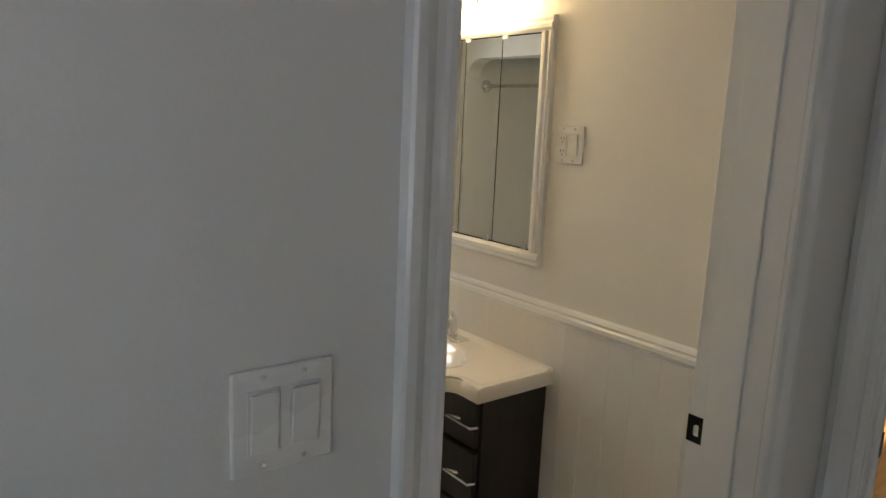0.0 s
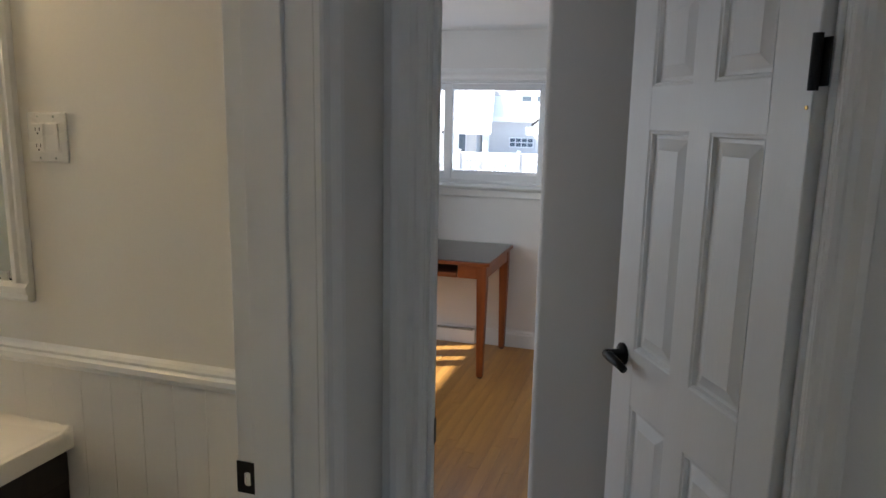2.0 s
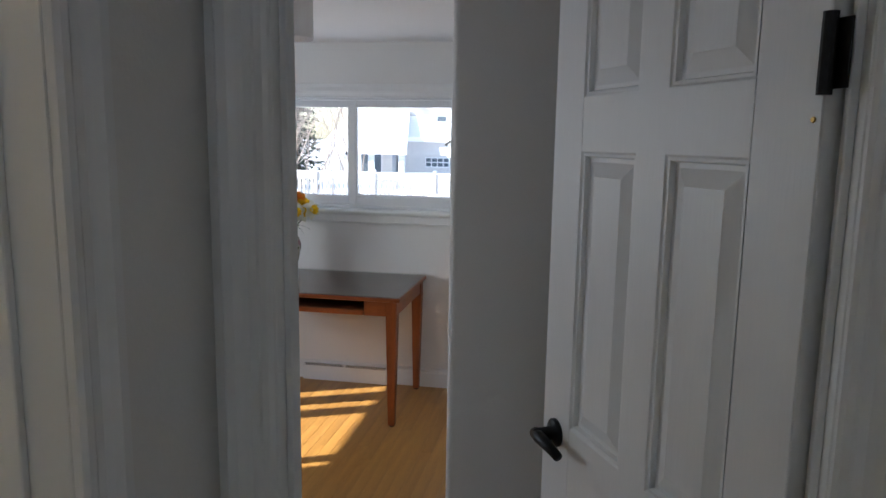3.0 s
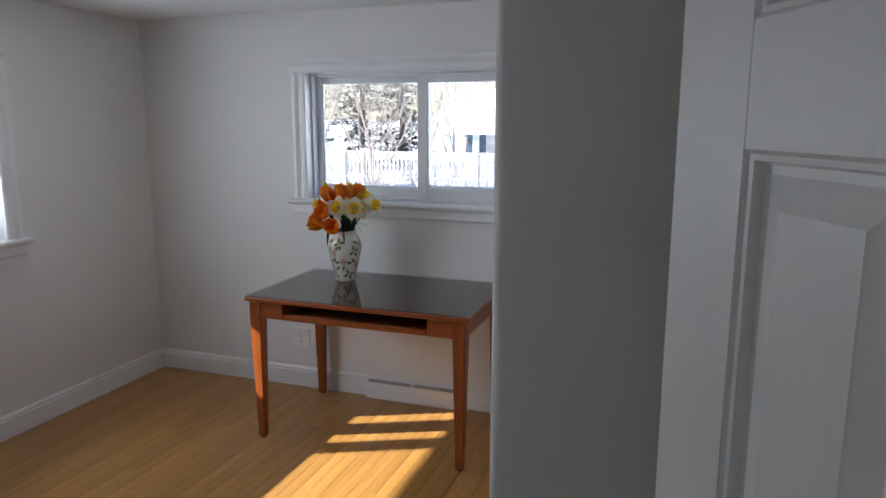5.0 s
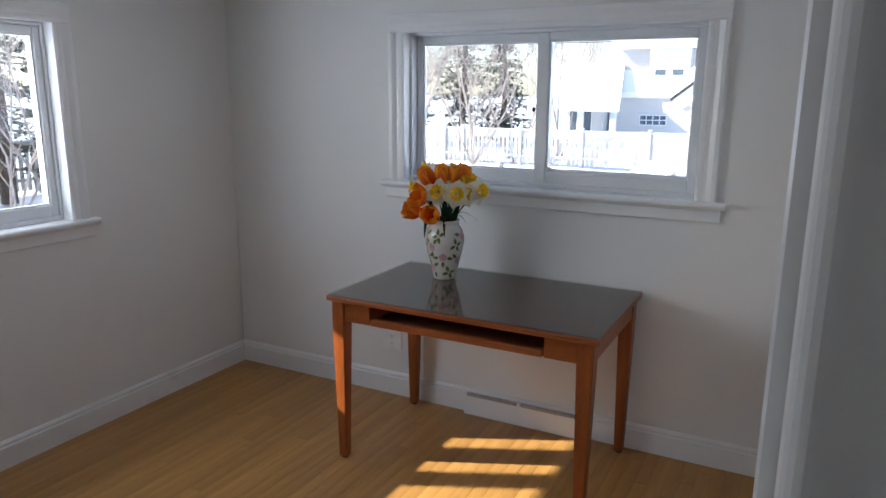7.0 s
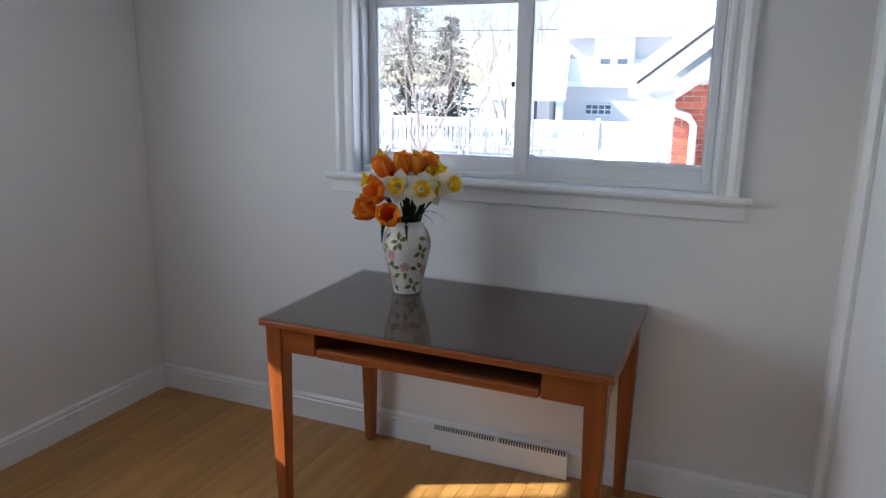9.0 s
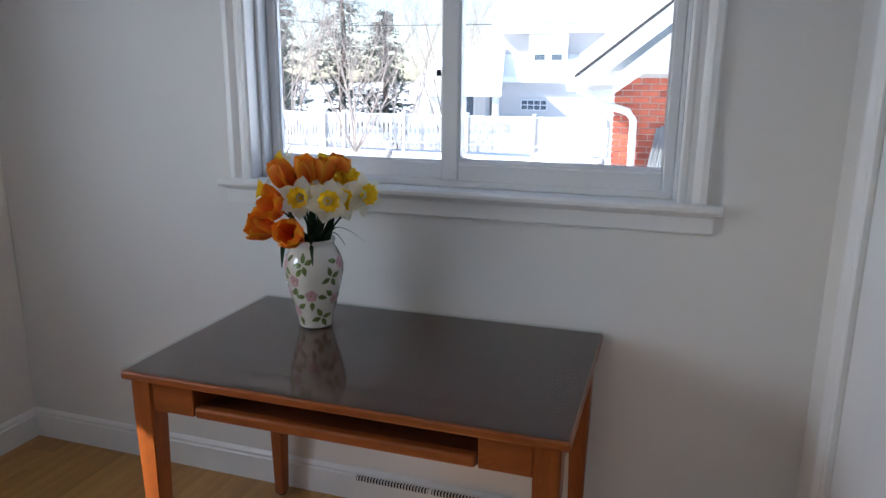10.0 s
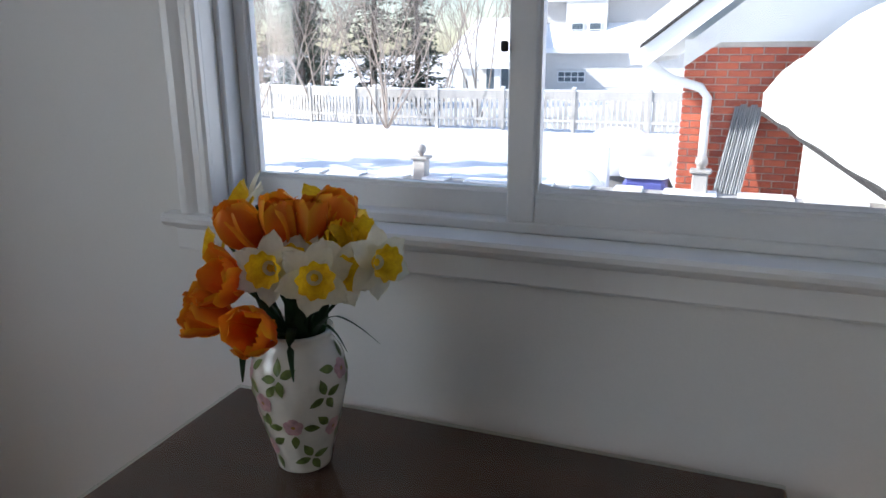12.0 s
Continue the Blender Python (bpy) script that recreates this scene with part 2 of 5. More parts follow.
def sweep(profile, p0, p1, side, out, bm=None):
    """A moulding: the profile's (u, v) points lie along side and out, drawn from p0 to p1."""
    bm = bm or bmesh.new()
    s, o = Vector(side), Vector(out)
    rings = [[bm.verts.new(Vector(p) + s * u + o * v) for u, v in profile] for p in (p0, p1)]
    n = len(profile)
    for i in range(n):
        bm.faces.new((rings[0][i], rings[0][(i + 1) % n], rings[1][(i + 1) % n], rings[1][i]))
    bm.faces.new(rings[0])
    bm.faces.new(rings[1][::-1])
    return bm


def lathe(profile, seg=32, bm=None, at=(0, 0, 0), m=None):
    """A turned shape from (radius, height) points."""
    bm = bm or bmesh.new()
    m = m or Matrix.Translation(at)
    rings = []
    for r, z in profile:
        rings.append([bm.verts.new(m @ Vector((r * math.cos(a), r * math.sin(a), z))) for a in (2 * math.pi * i / seg for i in range(seg))])
    for a, b in zip(rings, rings[1:]):
        for i in range(seg):
            bm.faces.new((a[i], a[(i + 1) % seg], b[(i + 1) % seg], b[i]))
    for ring in (rings[0], rings[-1]):
        bm.faces.new(ring)
    return bm


def tube(points, radii, seg=6, bm=None):
    """A round bar along points; radii: one number or one each."""
    bm = bm or bmesh.new()
    pts = [Vector(p) for p in points]
    rs = radii if isinstance(radii, (list, tuple)) else [radii] * len(pts)
    rings = []
    for i, p in enumerate(pts):
        d = (pts[min(i + 1, len(pts) - 1)] - pts[max(i - 1, 0)]).normalized()
        a = d.orthogonal().normalized() if i == 0 else (last - d * last.dot(d)).normalized()
        last = a
        b = d.cross(a)
        rings.append([bm.verts.new(p + (a * math.cos(2 * math.pi * k / seg) + b * math.sin(2 * math.pi * k / seg)) * rs[i]) for k in range(seg)])
    for r0, r1 in zip(rings, rings[1:]):
        for k in range(seg):
            bm.faces.new((r0[k], r0[(k + 1) % seg], r1[(k + 1) % seg], r1[k]))
    bm.faces.new(rings[0][::-1])
    bm.faces.new(rings[-1])
    return bm


CASING = [(0, 0), (0, 0.010), (0.006, 0.014), (0.016, 0.014), (0.022, 0.011), (0.034, 0.011), (0.042, 0.016), (0.052, 0.021), (0.066, 0.021), (0.070, 0.017), (0.070, 0)]
WIDE = [(u * 1.20, v * 1.10) for u, v in CASING]
BASE = [(0, 0), (0, 0.014), (0.095, 0.014), (0.100, 0.010), (0.112, 0.011), (0.122, 0.005), (0.125, 0)]
UP = (0, 0, 1)


# ---- plan ----
CEIL = 2.215
HX, BX = 1.700, 1.776          # the wall between hall and bedroom
HY, TY = 1.165, 1.326            # the wall between hall and bathroom
FX, LY, RY = 5.190, 3.950, 1.010   # bedroom: window wall, side wall, closet wall
CX = 2.68                      # the corner of the closet block
DOORTOP = 2.03


def wall(name, boxes, material, label):
    bm = bmesh.new()
    for b in boxes:
        box(*b, bm=bm)
    return tagged(part(name, bm, material), label, "wall", kind="structure")


# window wall of the bedroom, with the slider's opening
WY0, WY1, WZ0, WZ1 = 1.410, 2.815, 1.160, 1.884
wall("wall_east", [(FX, FX + 0.2, 0.6, WY0, -0.3, CEIL + 0.1), (FX, FX + 0.2, WY1, LY + 0.2, -0.3, CEIL + 0.1), (FX, FX + 0.2, WY0, WY1, -0.3, WZ0), (FX, FX + 0.2, WY0, WY1, WZ1, CEIL + 0.1)], M_WALL, "off-white painted plaster wall under a wide slider window")
# side wall with the second window
NX0, NX1, NZ0, NZ1 = 2.85, 4.160, 1.013, 1.884
wall("wall_north", [(BX - 0.11, NX0, LY, LY + 0.2, -0.3, CEIL + 0.1), (NX1, FX - 0.003, LY, LY + 0.2, -0.3, CEIL + 0.1), (NX0, NX1, LY, LY + 0.2, -0.3, NZ0), (NX0, NX1, LY, LY + 0.2, NZ1, CEIL + 0.1)], M_WALL, "off-white painted plaster wall with a window beside the corner")
# closet block: a rounded corner, the side that faces the door, the closet front
KX0, KX1 = 3.10, 4.85
bm = box(CX, KX0, RY - 0.11, RY, 0, CEIL)
bmesh.ops.bevel(bm, geom=[e for e in bm.edges if all(abs(v.co.x - CX) < 1e-4 and abs(v.co.y - RY) < 1e-4 for v in e.verts)], offset=0.022, segments=5, affect="EDGES", profile=0.5)
box(CX, CX + 0.11, -0.9, RY - 0.11, 0, CEIL, bm=bm)
box(KX1, FX, RY - 0.11, RY, 0, CEIL, bm=bm)
box(KX0, KX1, RY - 0.11, RY, 2.03, CEIL, bm=bm)
box(KX0 - 0.1, FX, 0.25, 0.3, 0, CEIL, bm=bm)
tagged(part("wall_closet", bm, M_WALL), "off-white painted wall with a rounded outer corner beside the open door", "wall", kind="structure")
# wall between bedroom and hall, bathroom
DY0, DY1 = 0.352, 1.079
wall("wall_west", [(HX, BX, -1.0, DY0, 0, CEIL), (HX, BX, DY1, LY, 0, CEIL), (HX, BX, DY0, DY1, DOORTOP + 0.02, CEIL)], M_WALL, "off-white painted wall with the bedroom doorway in it")
# alcove behind the open bedroom door
wall("wall_alcove", [(BX, CX + 0.1, -1.0, -0.9, 0, CEIL)], M_WALL, "off-white painted wall behind the open door")
# hall walls
EX0, EX1 = 0.566, 1.417
wall("wall_hall_bath", [(-3.2, EX0, HY, TY, 0, CEIL), (EX1, HX, HY, TY, 0, CEIL), (EX0, EX1, HY, TY, DOORTOP + 0.02, CEIL)], M_WALL, "off-white painted hall wall with light switches beside the bathroom doorway")
# the gap in this wall is invented, to let daylight onto the wall opposite
wall("wall_hall_south", [(-3.2, -1.5, -0.12, 0.0, 0, CEIL), (-0.72, HX, -0.12, 0.0, 0, CEIL), (-1.5, -0.72, -0.12, 0.0, 0, 1.02), (-1.5, -0.72, -0.12, 0.0, 1.8, CEIL)], M_WALL, "off-white painted hall wall with an added, unseen light opening")
# closing wall out of view; its opening is invented to brighten the hall
wall("wall_hall_end", [(-3.3, -3.2, -0.12, 0.35, 0, CEIL), (-3.3, -3.2, 0.85, TY, 0, CEIL), (-3.3, -3.2, 0.35, 0.85, 0, 1.0), (-3.3, -3.2, 0.35, 0.85, 1.7, CEIL)], M_WALL, "off-white wall closing the unseen hall end, with an added light opening")
# bathroom shell
wall("wall_bath_outer", [(-0.6, 0.76, LY, LY + 0.2, -0.3, CEIL), (1.32, HX, LY, LY + 0.2, -0.3, CEIL), (0.76, 1.32, LY, LY + 0.2, -0.3, 1.08), (0.76, 1.32, LY, LY + 0.2, 1.86, CEIL), (-0.6, -0.5, TY, LY, 0, CEIL)], M_BATH, "cream painted bathroom wall with a small window")
# a skin of bathroom paint on the mirror wall
wall("wall_bath_mirror", [(HX - 0.004, HX - 0.0005, TY, LY, 0, CEIL)], M_BATH, "warm white painted bathroom wall behind the vanity")
MX = HX - 0.004

bm = box(BX - 0.11, FX + 0.2, -1.0, LY + 0.2, CEIL, CEIL + 0.12)
box(-3.3, BX - 0.11, -0.12, LY + 0.2, CEIL, CEIL + 0.12, bm=bm)
tagged(part("ceiling", bm, M_CEIL), "plain white painted ceiling", "ceiling", kind="structure")
bm = box(-0.6, HX, TY, LY, -0.12, -0.002)
tagged(part("floor_bath", bm, M_TILE), "pale grey bathroom floor", "floor", kind="structure")
floor = tagged(part("floor", box(-3.3, FX, -1.0, LY, -0.14, -0.012), M_GAP), "honey-coloured hardwood strip floor with a satin finish", "floor", kind="structure")


# unseen roof eave over the garden-side windows, sized to end the sun patch
bm = box(-0.6, FX + 0.8, LY + 0.201, LY + 1.08, 2.12, 2.27)
tagged(part("unseen_eave", bm, M_TRIM), "unseen white roof eave that cuts the sunlight above the windows", "eave", kind="structure")


# ---- trims ----
def trim(name, bm, label, category="trim"):
    return tagged(part(name, bm, M_TRIM), label, category, kind="structure")


def baseboard(p0, p1, out):
    return trim("baseboard", sweep(BASE, p0, p1, UP, out), "white painted baseboard along the floor", "baseboard")


def door_trim(name, a0, a1, along, face, out, depth, top, label):
    """Jambs, stops and casing on one side of a doorway that runs along 'x' or 'y' from a0 to a1; face: where the cased side lies."""
    e = empty(name, label, "door frame", kind="structure")
    v = (lambda a, f, z: (a, f, z)) if along == "x" else (lambda a, f, z: (f, a, z))
    d = Vector(v(1, 0, 0))
    o = Vector(v(0, out, 0))
    part("casing", sweep(CASING, v(a0 + 0.006, face, 0), v(a0 + 0.006, face, top - 0.006), -d, o), M_TRIM, e)
    part("casing", sweep(CASING, v(a1 - 0.006, face, 0), v(a1 - 0.006, face, top - 0.006), d, o), M_TRIM, e)
    part("head_casing", sweep(CASING, v(a0 - 0.064, face, top - 0.006), v(a1 + 0.064, face, top - 0.006), UP, o), M_TRIM, e)
    b = face - out * depth

    def piece(n, q0, q1, f0, f1, z0, z1):
        lo, hi = sorted((f0, f1))
        part(n, box(q0, q1, lo, hi, z0, z1, 0.0015) if along == "x" else box(lo, hi, q0, q1, z0, z1, 0.0015), M_TRIM, e)
    piece("jamb", a0 - 0.012, a0 + 0.008, face, b, 0, top)
    piece("jamb", a1 - 0.008, a1 + 0.012, face, b, 0, top)
    piece("head_jamb", a0 - 0.012, a1 + 0.012, face, b, top, top + 0.018)
    s0, s1 = face - out * depth * 0.3, face - out * (depth - 0.04)
    piece("door_stop", a0 + 0.008, a0 + 0.019, s0, s1, 0, top - 0.011)
    piece("door_stop", a1 - 0.019, a1 - 0.008, s0, s1, 0, top - 0.011)
    piece("door_stop", a0 + 0.008, a1 - 0.008, s0, s1, top - 0.011, top)
    return e


bath_frame = door_trim("door_frame_1", EX0, EX1, "x", HY, -1, TY - HY + 0.004, DOORTOP, "white painted frame of the bathroom doorway")
bed_frame = door_trim("door_frame_2", DY0, DY1, "y", HX, -1, BX - HX + 0.002, DOORTOP, "white painted frame of the bedroom doorway")
# black strike plates
sp = part("strike_plate", box(EX1 - 0.0105, EX1 - 0.008, TY - 0.040, TY + 0.006, 0.935, 0.997, 0.001), M_BLACK, bath_frame, "black metal strike plate")
part("strike_hole", box(EX1 - 0.0115, EX1 - 0.0102, TY - 0.026, TY - 0.012, 0.953, 0.979, 0.003), M_CHROME, sp)
part("strike_plate", box(BX - 0.040, BX + 0.004, DY1 - 0.0105, DY1 - 0.008, 0.905, 0.965, 0.001), M_BLACK, bed_frame, "black metal strike plate")

baseboard((FX, RY, 0), (FX, LY, 0), (-1, 0, 0))
baseboard((BX, LY, 0), (FX - 0.014, LY, 0), (0, -1, 0))
baseboard((KX1 + 0.09, RY, 0), (FX - 0.014, RY, 0), (0, 1, 0))
baseboard((CX + 0.03, RY, 0), (KX0 - 0.085, RY, 0), (0, 1, 0))
baseboard((CX, -0.9, 0), (CX, RY - 0.03, 0), (-1, 0, 0))
baseboard((-3.2, HY, 0), (EX0 - 0.07, HY, 0), (0, -1, 0))

# closet front: casing and two flat doors with small knobs
closet = empty("closet_door", "white painted pair of closet doors with small knobs", "closet door", kind="structure")
for a, s in ((KX0, -1), (KX1, 1)):
    part("casing", sweep(WIDE, (a, RY, 0), (a, RY, 2.03), (s, 0, 0), (0, 1, 0)), M_TRIM, closet)
part("head_casing", sweep(WIDE, (KX0 - 0.084, RY, 2.03), (KX1 + 0.084, RY, 2.03), UP, (0, 1, 0)), M_TRIM, closet)
mid = (KX0 + KX1) / 2
for a, b in ((KX0 + 0.004, mid - 0.002), (mid + 0.002, KX1 - 0.004)):
    d = part("door_leaf", box(a, b, RY - 0.03, RY - 0.002, 0.012, 2.026, 0.003), M_DOOR, closet)
    k = mid - 0.05 if a < mid - 0.1 else mid + 0.05
    part("knob", lathe([(0.006, 0), (0.006, 0.012), (0.014, 0.018), (0.014, 0.026), (0.008, 0.031)], 14, m=Matrix.Translation((k, RY - 0.002, 0.95)) @ pose(0, 0, 0, -90)), M_PLATE, d, smooth=True)


# ---- windows ----
def slider_window(name, wide0, wide1, z0, z1, frame_m, label, split=0.5, sash_gap=0.0, st=0.032):
    """A two-sash vinyl slider with cased opening, in a local frame: x along the wall, y outwards, z up; frame_m puts it in place."""
    e = empty(name, label, "window", kind="structure")
    e.matrix_world = frame_m
    w0, w1 = wide0, wide1

    def add(n, bm, material, parent=e, lab=""):
        return part(n, bm, material, parent, lab)
    add("casing", sweep(WIDE, (w0 + 0.008, 0, z0), (w0 + 0.008, 0, z1 - 0.008), (-1, 0, 0), (0, -1, 0)), M_TRIM)
    add("casing", sweep(WIDE, (w1 - 0.008, 0, z0), (w1 - 0.008, 0, z1 - 0.008), (1, 0, 0), (0, -1, 0)), M_TRIM)
    add("head_casing", sweep(WIDE, (w0 - 0.076, 0, z1 - 0.008), (w1 + 0.076, 0, z1 - 0.008), UP, (0, -1, 0)), M_TRIM)
    sill = [(-0.043, 0.000), (-0.043, 0.010), (-0.036, 0.018), (0.085, 0.018), (0.085, -0.012), (-0.030, -0.012), (-0.036, -0.008)]
    add("window_sill", sweep([(a, b) for a, b in sill], (w0 - 0.115, 0, z0 - 0.014), (w1 + 0.115, 0, z0 - 0.014), (0, 1, 0), UP), M_TRIM)
    ap = [(0, 0), (0.012, 0), (0.016, 0.006), (0.016, 0.050), (0.024, 0.058), (0, 0.058)]
    add("apron", sweep([(b, a) for a, b in ap], (w0 - 0.095, 0, z0 - 0.084), (w1 + 0.095, 0, z0 - 0.084), UP, (0, -1, 0)), M_TRIM)
    # inner lining
    add("lining", box(w0 - 0.003, w0 + 0.006, 0.002, 0.085, z0, z1, 0.002), M_TRIM)
    add("lining", box(w1 - 0.006, w1 + 0.003, 0.002, 0.085, z0, z1, 0.002), M_TRIM)
    add("lining", box(w0 + 0.006, w1 - 0.006, 0.002, 0.085, z1 - 0.006, z1 + 0.003, 0.002), M_TRIM)
    # vinyl frame, stepped tracks
    fw = 0.014
    add("window_frame", box(w0 + 0.006, w0 + 0.006 + fw, 0.05, 0.15, z0, z1 - 0.006, 0.003), M_VINYL)
    add("window_frame", box(w1 - 0.006 - fw, w1 - 0.006, 0.05, 0.15, z0, z1 - 0.006, 0.003), M_VINYL)
    add("window_frame", box(w0 + 0.006 + fw, w1 - 0.006 - fw, 0.05, 0.15, z0 + 0.004, z0 + 0.026, 0.003), M_VINYL)
    add("window_frame", box(w0 + 0.006 + fw, w1 - 0.006 - fw, 0.05, 0.15, z1 - 0.006 - fw, z1 - 0.006, 0.003), M_VINYL)
    i0, i1, mid = w0 + 0.02, w1 - 0.02, w0 + (w1 - w0) * split
    for a, b, d in ((i0, mid + 0.028, 0.100), (mid - 0.028, i1, 0.062)):
        s = empty("sash", "", "")
        s.parent = e
        q0, q1 = z0 + 0.022, z1 - 0.022
        s0, s1 = (st, 0.056) if d > 0.08 else (0.056, st)
        part("stile", box(a, a + s0, d, d + 0.034, q0, q1, 0.004), M_VINYL, s)
        part("stile", box(b - s1, b, d, d + 0.034, q0, q1, 0.004), M_VINYL, s)
        part("rail", box(a + s0, b - s1, d + 0.001, d + 0.033, q0, q0 + 0.056, 0.004), M_VINYL, s)
        part("rail", box(a + s0, b - s1, d + 0.001, d + 0.033, q1 - 0.038, q1, 0.004), M_VINYL, s)
        # thin glazing bead round the pane
        for u0, u1, v0, v1 in ((a + s0, a + s0 + 0.007, q0 + 0.056, q1 - 0.038), (b - s1 - 0.007, b - s1, q0 + 0.056, q1 - 0.038), (a + s0 + 0.007, b - s1 - 0.007, q0 + 0.056, q0 + 0.062), (a + s0 + 0.007, b - s1 - 0.007, q1 - 0.044, q1 - 0.038)):
            part("glazing_bead", box(u0, u1, d + 0.008, d + 0.026, v0, v1), M_VINYL, s)
        g = part("pane", box(a + s0 - 0.004, b - s1 + 0.004, d + 0.016, d + 0.020, q0 + 0.052, q1 - 0.034), M_GLASS, s)
        g.visible_shadow = False
        if sash_gap:
            # snow drifted against the glass
            n = 40
            bm = bmesh.new()
            lo, hi = a + s0, b - s1
            prof = [[], []]
            for i in range(n + 1):
                x = lo + (hi - lo) * i / n
                edge = max(0, 1 - min(i, n - i) / 2.5)
                h = sash_gap * (0.8 + 0.25 * noise.noise((x * 5, 1, 0)) + 0.6 * edge * (i < n / 2))
                if d > 0.08:
                    h *= 0.12
                for j, (yy, hh) in enumerate(((0.0205, h), (0.048, h * 0.35))):
                    prof[j].append((bm.verts.new((x, d + yy, q0 + 0.054)), bm.verts.new((x, d + yy, q0 + 0.056 + hh))))
            for i in range(n):
                for r in prof:
                    bm.faces.new((r[i][0], r[i + 1][0], r[i + 1][1], r[i][1]))
                bm.faces.new((prof[0][i][1], prof[0][i + 1][1], prof[1][i + 1][1], prof[1][i][1]))
            part("snow_drift", bm, M_SNOW, e, "thin drift of snow against the pane", True)
    part("latch", box(mid - 0.040, mid - 0.028, 0.045, 0.062, (z0 + z1) / 2 - 0.010, (z0 + z1) / 2 + 0.010, 0.003), M_DARK, e, "dark sash latch")
    return e


east = Matrix.Translation((FX, 0, 0)) @ Matrix(((0, 1, 0, 0), (-1, 0, 0, 0), (0, 0, 1, 0), (0, 0, 0, 1)))
slider_window("window_1", -WY1, -WY0, WZ0, WZ1, east, "white vinyl slider window in a moulded white casing with a sill", 0.493, 0.02)
north = Matrix.Translation((0, LY, 0))
slider_window("window_2", NX0, NX1, NZ0, NZ1, north, "white vinyl window in a moulded white casing with a sill", 0.12)
slider_window("window_3", 0.76, 1.32, 1.08, 1.86, north, "small white bathroom window in a moulded casing", 0.5)


# ---- bedroom door leaf, half open ----
def panel_door(W, H, T=0.035):
    e = empty("door_2", "white painted six-panel door standing half open", "door", kind="structure")
    st, mu, fs = 0.114, 0.083, 0.120
    pw = (W - st - fs - mu) / 2
    zs = [(0.22, 0.84), (0.995, 1.572), (1.676, 1.895)]
    y0, y1 = -T, 0.0
    part("stile", box(0, st, y0, y1, 0, H, 0.002), M_DOOR, e)
    part("stile", box(W - fs, W, y0, y1, 0, H, 0.002), M_DOOR, e)
    cuts = [0] + [z for q in zs for z in q] + [H]
    for a, b in zip(cuts[::2], cuts[1::2]):
        part("rail", box(st, W - fs, y0, y1, a, b), M_DOOR, e)
    for a, b in zs:
        part("mullion", box(st + pw, st + pw + mu, y0, y1, a, b), M_DOOR, e)
        for px in (st, st + pw + mu):
            bm = bmesh.new()
            for face, s in ((y1, -1), (y0, 1)):
                loops = []
                for inset, depth in ((0, 0.0), (0.004, 0.003), (0.009, 0.0035), (0.012, 0.013), (0.020, 0.013), (0.046, 0.004), (0.048, 0.003)):
                    yy = face + s * depth
                    loops.append([bm.verts.new(c) for c in ((px + inset, yy, a + inset), (px + pw - inset, yy, a + inset), (px + pw - inset, yy, b - inset), (px + inset, yy, b - inset))])
                for l0, l1 in zip(loops, loops[1:]):
                    for i in range(4):
                        bm.faces.new((l0[i], l0[(i + 1) % 4], l1[(i + 1) % 4], l1[i]))
                bm.faces.new(loops[-1])
            part("panel", bm, M_DOOR, e)
    # lever handles
    hx, hz = W - 0.062, 0.965
    for s, f in ((1, y1), (-1, y0)):
        h = part("door_handle", lathe([(0.031, 0), (0.031, 0.006), (0.026, 0.010), (0.015, 0.013), (0.014, 0.050), (0.010, 0.054)], 24, m=Matrix.Translation((hx, f, hz)) @ pose(0, 0, 0, -90 * s)), M_BLACK, e, "black metal lever handle", True)
        part("lever", tube([(hx + 0.012, f + s * 0.044, hz), (hx - 0.02, f + s * 0.047, hz), (hx - 0.060, f + s * 0.044, hz - 0.004), (hx - 0.090, f + s * 0.040, hz - 0.012)], [0.013, 0.014, 0.012, 0.010], 10), M_BLACK, h, "", True)
    part("latch_plate", box(W - 0.0005, W + 0.0012, y0 + 0.006, y1 - 0.006, hz - 0.028, hz + 0.028, 0.0008), M_BLACK, e)
    # hinges
    for z in (0.22, 1.695):
        g = part("hinge", box(-0.030, -0.004, -0.004, -0.001, z - 0.040, z + 0.040, 0.001), M_BLACK, e, "black metal butt hinge")
        part("hinge_leaf", box(-0.003, 0.012, 0.0005, 0.0025, z - 0.040, z + 0.040, 0.001), M_BLACK, g)
        part("knuckle", lathe([(0.009, -0.047), (0.009, 0.047)], 12, at=(-0.006, 0.007, z)), M_BLACK, g)
        part("screw", lathe([(0.004, 0), (0.003, 0.002)], 8, m=Matrix.Translation((0.012, 0.0005, z - 0.075)) @ pose(0, 0, 0, -90)), M_BRASS, g)
    return e


leaf = panel_door(0.694, 2.0)
leaf.matrix_world = pose(1.735, 0.394, 0.027, 0, 0, 28.5)


